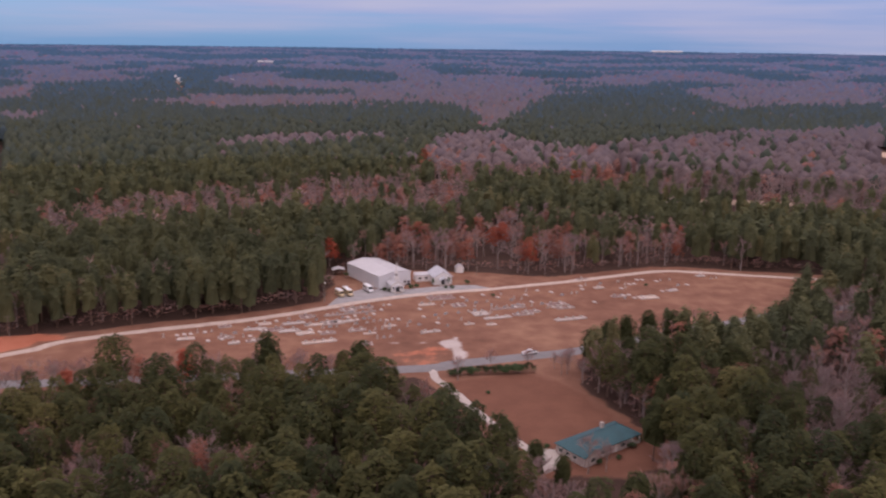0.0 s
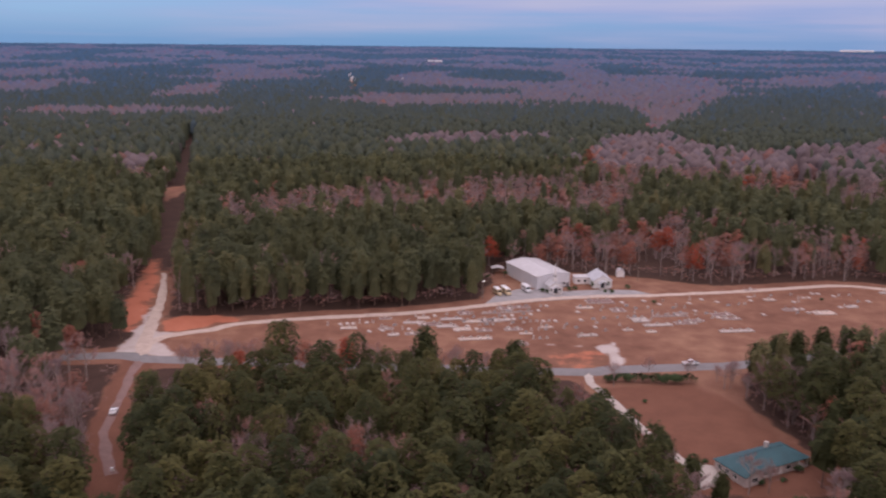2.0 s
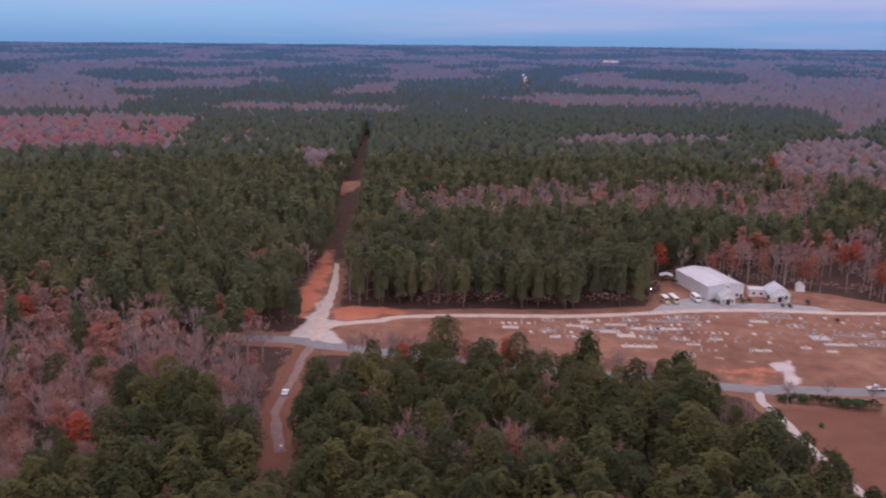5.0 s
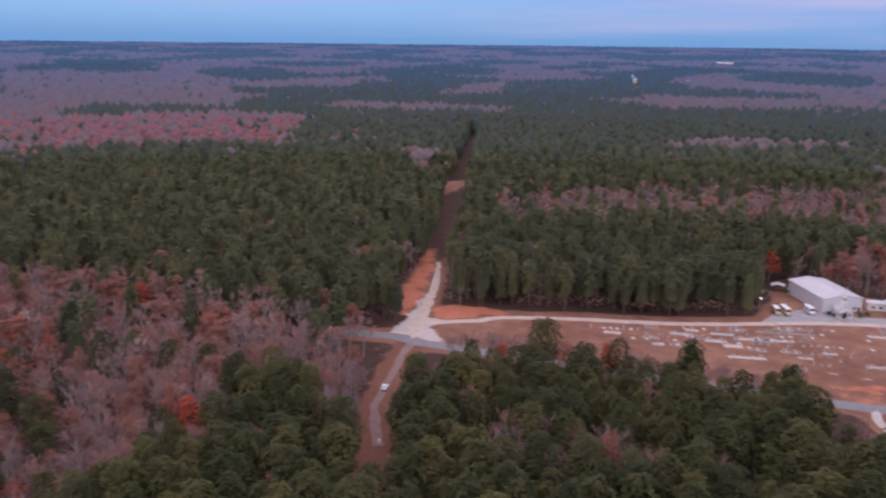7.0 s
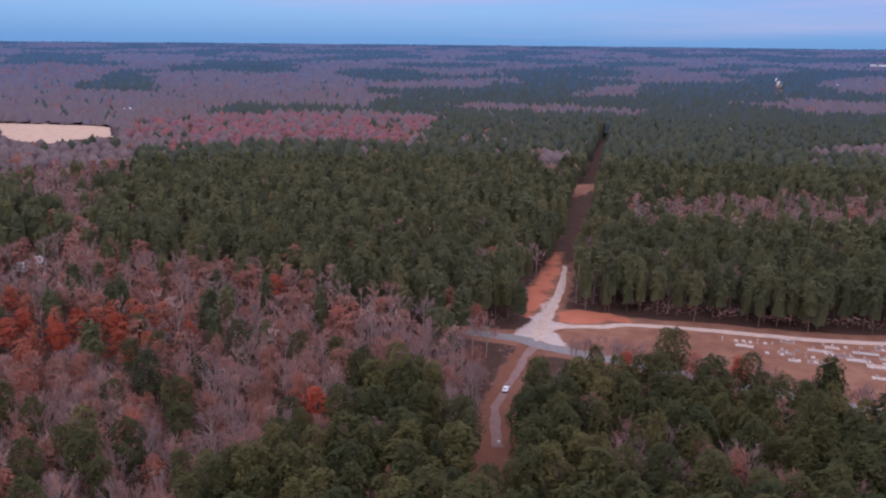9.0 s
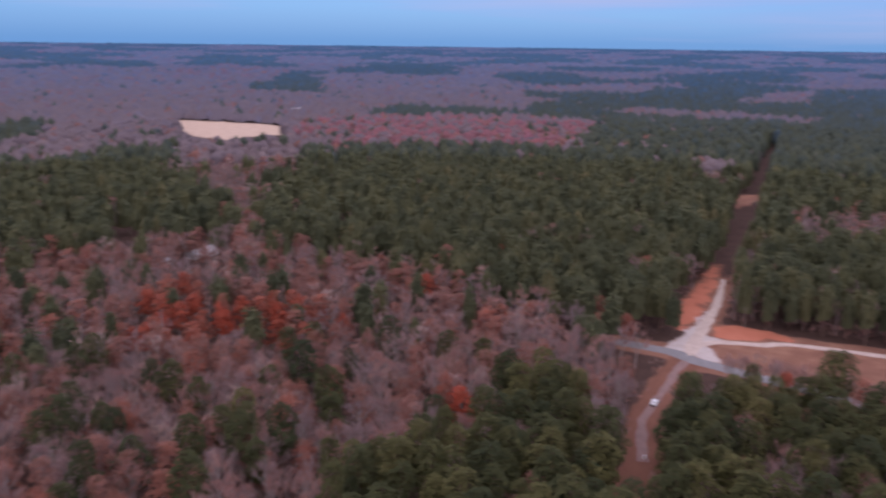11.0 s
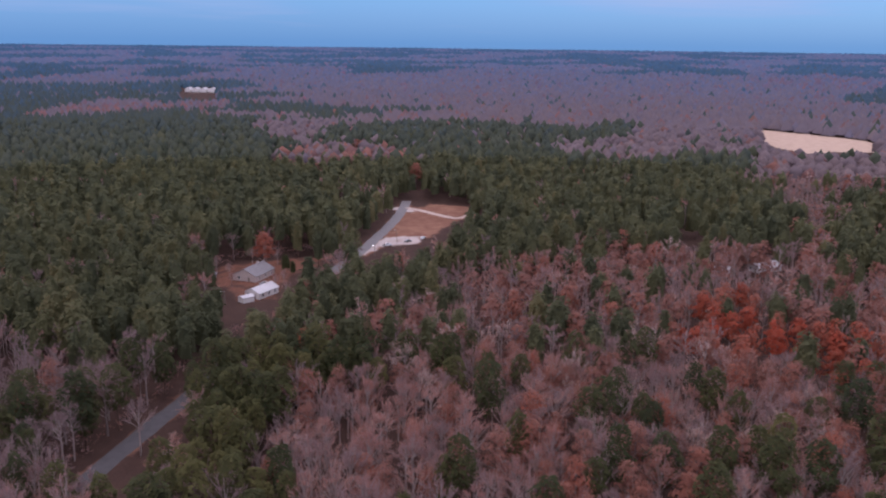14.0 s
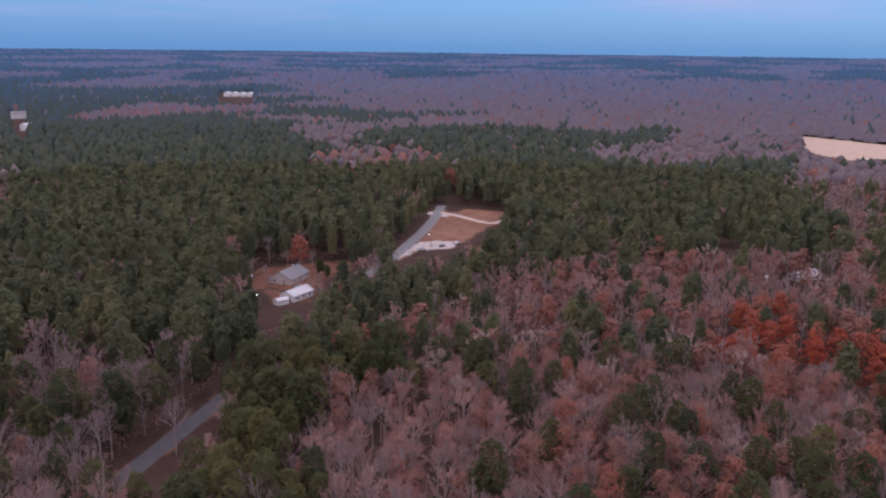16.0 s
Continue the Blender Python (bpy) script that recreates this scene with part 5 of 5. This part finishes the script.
for x, y, w in ((-640, 3090, 18), (-606, 3085, 26)):
    cottage("far_warehouse", "pale far warehouse among wooded ridges", pose(x, y, ground_z(x, y) + 8, 0, 0, 85), 16, w, 4, 6, WHITE_METAL, BLUE_ROOF)
for x, y in ((-720, 2360), (-680, 2250), (-640, 2150), (-540, 2230)):
    cottage("far_house", "pale far house beside a clearing", at(x, y, 30), 12, 22, 7, 11, WHITE, PALE_ROOF)
cottage("far_plant", "long white far plant on the skyline", pose(1215, 4530, ground_z(1215, 4530) + 6, 0, 0, 75), 30, 150, 6, 9, WHITE, PALE_ROOF)
cottage("field_house", "white house beyond the straw field", at(-1110, 690, 20), 10, 16, 8, 12, WHITE, PALE_ROOF)


# ---- vehicles ----
def wheel_on(parent, x, y, r, w):
    tyre = part("wheel", rodded((x - w / 2, y, r), (x + w / 2, y, r), r, r, 14), RUBBER, parent)
    sx = 1 if x > 0 else -1
    part("rim", rodded((x + sx * w * 0.3, y, r), (x + sx * (w / 2 + 0.02), y, r), r * 0.6, r * 0.55, 12), STEEL, tyre)


def pane_box(*d):
    return boxed(*d, bevel=0.02)


def pickup(m, paint, label):
    """Nose towards +y."""
    ob = thing("pickup_truck", label, "truck", m)
    body = prism([(-2.8, 0.55), (-2.8, 1.15), (-0.75, 1.15), (-0.75, 1.18), (1.1, 1.18), (2.65, 1.05), (2.8, 0.9), (2.8, 0.5)], -0.95, 0.95)
    body.transform(Matrix.Rotation(radians(90), 4, "Z"))
    bmesh.ops.bevel(body, geom=body.edges[:], offset=0.05, segments=2, affect="EDGES")
    part("body", body, paint, ob)
    cab = prism([(-0.75, 1.15), (-0.65, 1.82), (0.65, 1.85), (1.2, 1.15)], -0.82, 0.82)
    cab.transform(Matrix.Rotation(radians(90), 4, "Z"))
    bmesh.ops.bevel(cab, geom=cab.edges[:], offset=0.06, segments=2, affect="EDGES")
    part("cab", cab, paint, ob)
    for sx in (-1, 1):
        part("side_window", pane_box(min(sx * 0.80, sx * 0.835), max(sx * 0.80, sx * 0.835), -0.55, 0.65, 1.25, 1.70), GLASS, ob)
        part("headlight", pane_box(sx * 0.7 - 0.16, sx * 0.7 + 0.16, 2.74, 2.82, 0.72, 0.9), STEEL, ob)
    part("bed_liner", boxed(-0.80, 0.80, -2.70, -0.82, 1.10, 1.17), DARK, ob, "dark open cargo bed")
    screen = boxed(-0.72, 0.72, -0.03, 0.03, -0.35, 0.35)
    screen.transform(pose(0, 0.97, 1.50, -52, 0, 0))
    part("windscreen", screen, GLASS, ob)
    part("bumper", boxed(-0.95, 0.95, 2.75, 2.9, 0.4, 0.6, bevel=0.03), STEEL, ob)
    for x in (-0.86, 0.86):
        for y in (-1.75, 1.75):
            wheel_on(ob, x, y, 0.4, 0.26)
    return ob


def sedan(m, paint, label):
    ob = thing("car", label, "car", m)
    body = prism([(-2.25, 0.4), (-2.3, 0.85), (-1.2, 0.95), (1.0, 0.95), (2.15, 0.8), (2.25, 0.4)], -0.9, 0.9)
    body.transform(Matrix.Rotation(radians(90), 4, "Z"))
    bmesh.ops.bevel(body, geom=body.edges[:], offset=0.08, segments=2, affect="EDGES")
    part("body", body, paint, ob)
    cab = prism([(-1.6, 0.93), (-0.95, 1.45), (0.35, 1.48), (1.2, 0.93)], -0.74, 0.74)
    cab.transform(Matrix.Rotation(radians(90), 4, "Z"))
    bmesh.ops.bevel(cab, geom=cab.edges[:], offset=0.06, segments=2, affect="EDGES")
    part("cabin", cab, paint, ob)
    for sx in (-1, 1):
        part("side_window", pane_box(min(sx * 0.72, sx * 0.755), max(sx * 0.72, sx * 0.755), -0.95, 0.5, 1.0, 1.36), GLASS, ob)
    for y0, turn in ((0.80, -50), (-1.30, 52)):
        screen = boxed(-0.62, 0.62, -0.02, 0.03, -0.28, 0.28)
        screen.transform(pose(0, y0, 1.22, turn, 0, 0))
        part("windscreen", screen, GLASS, ob)
    for x in (-0.8, 0.8):
        for y in (-1.4, 1.4):
            wheel_on(ob, x, y, 0.33, 0.22)
    return ob


def bus(m, paint, length, label):
    ob = thing("bus", label, "bus", m)
    body = boxed(-1.15, 1.15, -length / 2, length / 2 - 1.2, 0.5, 2.85, bevel=0.12)
    part("body", body, paint, ob)
    part("roof", boxed(-1.05, 1.05, -length / 2 + 0.1, length / 2 - 1.3, 2.80, 2.95, bevel=0.06), WHITE_PAINT, ob, "white roof panel")
    part("bonnet", boxed(-0.95, 0.95, length / 2 - 1.25, length / 2, 0.5, 1.45, bevel=0.1), paint, ob)
    n = int((length - 2.2) / 1.0)
    for sx in (-1, 1):
        for k in range(n):
            y = -length / 2 + 0.5 + k * 1.0
            part("window", pane_box(min(sx * 1.12, sx * 1.165), max(sx * 1.12, sx * 1.165), y, y + 0.8, 1.7, 2.4), GLASS, ob)
        part("headlight", pane_box(sx * 0.7 - 0.13, sx * 0.7 + 0.13, length / 2 - 0.04, length / 2 + 0.02, 0.8, 1.05), STEEL, ob)
    part("windscreen", pane_box(-0.95, 0.95, length / 2 - 1.22, length / 2 - 1.17, 1.6, 2.5), GLASS, ob)
    part("stripe", boxed(-1.17, 1.17, -length / 2 + 0.1, length / 2 - 1.4, 1.35, 1.45), DARK, ob)
    for x in (-1.0, 1.0):
        for y in (-length / 2 + 1.6, length / 2 - 1.3):
            wheel_on(ob, x, y, 0.45, 0.28)
    return ob


pickup(pose(32.2, 296.8, 0.16, 0, 0, 109), WHITE_PAINT, "white pickup truck on the country road")
bus(at(-45.8, 368.5, 208), YELLOW, 6.6, "short yellow school bus with white roof")
bus(at(-42.4, 370.6, 208), YELLOW, 8.6, "yellow school bus with white roof")
bus(at(-33.8, 376.5, 208, 0.05), WHITE_PAINT, 7.4, "white minibus on the gravel lot")
sedan(at(-142.7, 217.5, 21, 0.1), WHITE_PAINT, "white car on the dirt drive")
cabinet = thing("utility_box", "small white utility box beside the dirt drive", "utility box", at(-123.0, 184.6, 30))
part("body", boxed(-0.35, 0.35, -0.25, 0.25, 0.08, 1.0, bevel=0.03), WHITE_PAINT, cabinet)
part("lid", boxed(-0.40, 0.40, -0.30, 0.30, 1.002, 1.08, bevel=0.02), WHITE_PAINT, cabinet)
part("door", boxed(-0.28, 0.28, -0.28, -0.252, 0.15, 0.9, bevel=0.01), WHITE, cabinet)
part("plinth", boxed(-0.45, 0.45, -0.35, 0.35, -0.1, 0.078), CONCRETE, cabinet)
sedan(at(-483.8, 27, 60), WHITE_PAINT, "white car parked by the small field")
sedan(at(-476, 18, 40), GREY_PAINT, "grey car parked by the small field")
pickup(at(-466, 6, 30), WHITE_PAINT, "white pickup truck on the pale lot")
sedan(at(-390, -52, 30), GREY_PAINT, "grey car beside the brick house")


# ---- poles and lamps ----
def utility_pole(x, y, height, label, lamp=False, arm=True):
    ob = thing("utility_pole" if not lamp else "yard_lamp", label, "pole" if not lamp else "lamp post", at(x, y, 20))
    part("pole", rodded((0, 0, -0.3), (0, 0, height), 0.17, 0.11), TIMBER, ob)
    if arm:
        part("crossarm", boxed(-1.1, 1.1, -0.06, 0.06, height - 0.8, height - 0.66), TIMBER, ob)
        for k in (-1.0, 0.0, 1.0):
            part("insulator", rodded((k, 0, height - 0.66), (k, 0, height - 0.45), 0.06, 0.04, 6), WHITE, ob)
    if lamp:
        part("arm", rodded((0, 0, height - 0.4), (0.2, -1.3, height - 0.1), 0.04, 0.03, 6), STEEL, ob)
        part("lamp_head", boxed(-0.15, 0.55, -1.6, -1.0, height - 0.1, height + 0.16, bevel=0.06), STEEL, ob)
        part("bulb", rodded((0.2, -1.3, height - 0.36), (0.2, -1.3, height - 0.11), 0.14, 0.12, 10), LAMP, ob, "lit white lamp glass")
    return ob


utility_pole(-164, 309, 8.5, "weathered timber utility pole on red bank")
utility_pole(-51.3, 359, 9.0, "timber pole with a lit white yard lamp", lamp=True, arm=False)
utility_pole(16.5, 406.7, 7.5, "thin timber pole on the church lawn", arm=False)
utility_pole(-472.4, 11.6, 8.0, "pole with a lit lamp by the pale lot", lamp=True, arm=False)
utility_pole(-444, -0.8, 6.0, "pole with a lit lamp beside the road", lamp=True, arm=False)
utility_pole(-359.7, -64.9, 6.0, "pole with a lit lamp beside the white house", lamp=True, arm=False)
utility_pole(-479, 187.5, 9.0, "pole with a lit lamp in the woods", lamp=True, arm=False)
utility_pole(-185, 296, 9.0, "weathered timber utility pole beside dirt road")


# ---- shrubs, hedge, single trees ----
def bush(name, x, y, r, h, label, seed, mat=SHRUB, long=0.0, turn=0.0, count=260, size=0.28):
    """A clipped or rounded shrub: a few stems and many small leaves."""
    rs = np.random.RandomState(seed)
    n = 7 + int(long * 1.2)
    cx = rs.uniform(-long / 2, long / 2, n) + rs.normal(scale=0.25 * r, size=n)
    cen = np.stack([cx, rs.normal(scale=0.3 * r, size=n), h * rs.uniform(0.35, 0.72, n)], 1)
    v, f = tuft_tris(rs, cen, np.full(n, min(r, h * 0.55) * 0.85), count + int(long * 60), size, 0.4)
    v[:, 2] = np.maximum(v[:, 2], 0.02)
    ob = thing(name, label, "shrub" if name != "hedge" else "hedge", at(x, y, turn))
    new("leaves", mesh_of("leaves", v, f, mat, np.repeat(rs.uniform(0, 0.7, len(f)), 3))).parent = ob
    bm = bmesh.new()
    for c in cen:
        rod(bm, (c[0] * 0.97, c[1] * 0.5, -0.1), tuple(c), 0.05, 0.02, 4)
    part("stems", bm, BARK, ob)


bush("hedge", 12, 276.5, 1.9, 3.0, "dense dark green hedge along the road", 1, long=18, turn=9, count=1500, size=0.38)
bush("hedge", 26.5, 278.8, 2.0, 3.3, "dense dark green hedge along the road", 2, long=14, turn=9, count=1500, size=0.38)
for i, (x, y, r, h) in enumerate(((22.5, 369.3, 1.1, 1.8), (-26.5, 377, 1.6, 2.0), (-24.4, 376.0, 1.3, 1.6), (-14.6, 381, 1.5, 2.2), (-12, 384, 1.4, 1.8), (4.5, 383.5, 2.2, 1.3), (1.5, 383.3, 2.0, 1.1),
                                  (-4.6, 387, 0.8, 4.6), (2.8, 388, 0.8, 4.8), (11.5, 391, 1.6, 2.0), (-46.5, 399, 1.8, 3.2), (-54, 395, 2.0, 2.2), (43, 213, 1.2, 1.4), (54, 223, 1.5, 1.8), (57, 227, 1.4, 1.8),
                                  (49, 216, 0.9, 1.1), (30, 222, 1.0, 1.2), (15.2, 260.1, 0.9, 1.2), (96, 391, 0.9, 1.3))):
    bush("shrub", x, y, r, h, "dark evergreen shrub on the lawn", 10 + i)


def single(kind, x, y, scale, tint, seed, label=""):
    crown, stem = {"pine": pine_form, "rust": leafy_form}[kind](seed, 900, 0.5)
    ob = new(NAME[kind])
    ob.matrix_world = Matrix.LocRotScale((x, y, ground_z(x, y) - 0.05), Euler((0, 0, seed)), (scale * 1.15, scale * 1.15, scale))
    tagged(ob, label or LABEL[kind], "tree", "trees standing out")
    new("trunk", mesh_of("trunk", *stem, STEM[kind])).parent = ob
    new("crown", mesh_of("crown", *crown, CROWN[kind], np.full(len(crown[0]), tint))).parent = ob


for i, (x, y, s, t) in enumerate(STANDOUT + STANDOUT_WEST):
    single("rust", x, y, s, t, 300 + i)
for i, (x, y, s) in enumerate(((17, 205, 0.85), (24.5, 203, 0.6), (31, 199, 0.5), (-26, 259, 0.95), (-56, 262, 1.0), (-410, -44, 0.5), (-404, -40, 0.4), (-378, -74, 0.6),
                               (51, 281, 0.78), (59, 290, 0.82), (66, 293, 0.86), (75, 297, 0.90), (83, 294, 0.94), (54, 269, 0.78), (62, 272, 0.82), (72, 276, 0.86), (84, 282, 0.90), (58, 215, 0.94), (65, 224, 0.78), (71, 230, 0.82), (66, 236, 0.86), (69, 217, 0.90), (44, 174, 0.94), (52, 182, 0.78), (59, 188, 0.82))):
    single("pine", x, y, s, 0.3, 340 + i, "broad dark green pine beside the yard")


bare_shapes = [bare_form(200 + i, 640, 0.08, 18, 1.1) for i in range(3)]
roadside = random.Random(8)
ROADSIDE = [(-140 + 2.55 * k + roadside.uniform(-1, 1), 254 + 0.36 * k + roadside.uniform(-2, 2), roadside.uniform(0.5, 0.8)) for k in range(45)]
ROADSIDE += [(40 + 23 * k / 15 + roadside.uniform(-2, 5), 282 + -40 * k / 15 + roadside.uniform(-2, 4), roadside.uniform(0.4, 0.7)) for k in range(16)]
ROADSIDE += [(-140 + 4.6 * k + roadside.uniform(-2, 2), 271 + 0.62 * k + roadside.uniform(-1, 3), roadside.uniform(0.24, 0.42)) for k in range(15)]
for i, (x, y, s) in enumerate(((39, 207, 0.75), (44, 208.5, 0.6), (5.5, 271, 0.6), (17, 279, 0.55), (30, 283, 0.5), (-404, -70, 0.5), (-386, -66, 0.45), (-400, -77, 0.5), (-371, -40, 0.5), (61, 240, 0.8), (65, 236, 0.7), (56, 250, 0.75), (-410, -77, 0.6), (-390, -43, 0.5), (-380, -46, 0.55), (-424, -62, 0.65), (-428, -50, 0.6), (-416, -84, 0.6), (-386, -86, 0.5), *ROADSIDE)):
    crown, stem = bare_shapes[i % 3]
    ob = new("bare_tree")
    ob.matrix_world = Matrix.LocRotScale((x, y, -0.05), Euler((0, 0, i)), (s * 1.1, s * 1.1, s))
    tagged(ob, "slender leafless tree beside open lawn", "tree", "trees standing out")
    new("trunk", mesh_of("trunk", *stem, BARK)).parent = ob
    new("crown", mesh_of("crown", *crown, TWIGS, np.full(len(crown[0]), 0.3 + 0.06 * (i % 5)))).parent = ob


# ---- the cemetery ----
def headstone(w, h, d, stone, arched):
    """An upright stone on a base."""
    ob = tagged(new("headstone"), "", "headstone", "headstones of the cemetery")
    part("base", boxed(-w / 2 - 0.15, w / 2 + 0.15, -d / 2 - 0.12, d / 2 + 0.12, -0.05, 0.2, bevel=0.02), stone, ob)
    if arched:
        prof = [(-w / 2, 0.2), (w / 2, 0.2), (w / 2, h * 0.75)] + [(w / 2 * math.cos(a), h * 0.75 + h * 0.25 * math.sin(a)) for a in (0.5, 1.0, 1.57, 2.14, 2.64)] + [(-w / 2, h * 0.75)]
        bm = prism(prof, -d / 2, d / 2)
    else:
        bm = boxed(-w / 2, w / 2, -d / 2, d / 2, 0.2, h, bevel=0.03)
    part("stone", bm, stone, ob)
    return ob


KINDS_OF_STONE = []
for w, h, d, stone, arched, text in ((1.0, 0.95, 0.25, STONE, False, "pale marble headstone on a low base"), (0.7, 1.2, 0.2, STONE, True, "pale arched headstone on a low base"),
                                     (1.4, 0.9, 0.3, GRANITE, False, "wide grey granite headstone"), (0.5, 1.6, 0.4, STONE, False, "tall pale marble pillar gravestone"),
                                     (0.9, 1.0, 0.25, GRANITE, True, "grey granite arched headstone")):
    ob = headstone(w, h, d, stone, arched)
    ob["label"] = text
    KINDS_OF_STONE.append(ob)
LEDGER = tagged(new("grave_ledger"), "flat pale stone slab over a grave", "grave slab", "flat slabs of the cemetery")
part("slab", boxed(-0.6, 0.6, -1.15, 1.15, 0.12, 0.32, bevel=0.03), STONE, LEDGER)
part("plinth", boxed(-0.7, 0.7, -1.25, 1.25, -0.05, 0.118), KERB_STONE, LEDGER)


def rows_of_graves():
    rs = random.Random(12)
    used = set()
    turn = 22
    ux, uy = math.cos(radians(turn)), math.sin(radians(turn))
    for region, chance in ((GRAVES_WEST, 0.38), (GRAVES_MID, 0.28), (GRAVES_EAST, 0.12), (GRAVES_FAR_WEST, 0.10)):
        xs, ys = [p[0] for p in region], [p[1] for p in region]
        cx, cy = sum(xs) / len(xs), sum(ys) / len(ys)
        for i in range(-45, 46):
            for j in range(-14, 15):
                if rs.random() > chance:
                    continue
                a, b = i * 2.6 + rs.uniform(-0.3, 0.3), j * 5.0 + rs.uniform(-0.5, 0.5)
                x, y = cx + a * ux - b * uy, cy + a * uy + b * ux
                if not inside(np.array([x]), np.array([y]), region)[0] or away(np.array([x]), np.array([y]), GRAVEL_LANE)[0] < 6:
                    continue
                key = (round(x / 2.4), round(y / 2.4))
                if key in used:
                    continue
                used.add(key)
                yield x, y, turn + rs.uniform(-5, 5), rs


count = [0] * 6
for x, y, a, rs in rows_of_graves():
    k = rs.choice((0, 0, 1, 1, 2, 3, 4, 5, 5, 5, 5))
    src = LEDGER if k == 5 else KINDS_OF_STONE[k]
    if count[k] == 0:
        src.matrix_world = at(x, y, a)
    else:
        copy_thing(src, at(x, y, a))
    count[k] += 1


def plot(x, y, w, d, seed):
    """A family plot: a raised stone kerb round pale gravel, with stones in it."""
    rs = random.Random(seed)
    ob = thing("grave_plot", "pale kerbed family grave plot with gravel", "grave plot", at(x, y, 18 + rs.uniform(-3, 3)), "kerbed plots of the cemetery")
    for dims in ((-w / 2, w / 2, -d / 2, -d / 2 + 0.3), (-w / 2, w / 2, d / 2 - 0.3, d / 2), (-w / 2, -w / 2 + 0.3, -d / 2 + 0.304, d / 2 - 0.304), (w / 2 - 0.3, w / 2, -d / 2 + 0.304, d / 2 - 0.304)):
        part("kerb", boxed(*dims, -0.05, 0.26, bevel=0.03), STONE if seed % 4 == 0 else KERB_STONE, ob)
    part("gravel_bed", boxed(-w / 2 + 0.304, w / 2 - 0.304, -d / 2 + 0.304, d / 2 - 0.304, -0.05, 0.14), (GRAVEL, DIRT, KERB_STONE, DIRT)[seed % 4], ob)
    for k in range(max(1, int(w / 3.2))):
        xx = -w / 2 + w * (k + 0.5) / max(1, int(w / 3.2))
        part("marker", boxed(xx - 0.45, xx + 0.45, d / 2 - 0.75, d / 2 - 0.45, 0.14, rs.uniform(0.7, 1.2), bevel=0.03), (STONE, GRANITE)[rs.random() < 0.3], ob)
        if rs.random() < 0.6 and d > 2.2:
            part("ledger", boxed(xx - 0.45, xx + 0.45, -d / 2 + 0.5, d / 2 - 0.95, 0.14, 0.4, bevel=0.03), STONE, ob)


for i, (x, y, w, d) in enumerate(PLOTS_WEST + PLOTS_EAST + PLOTS_NORTH):
    plot(x, y, w, d, i)
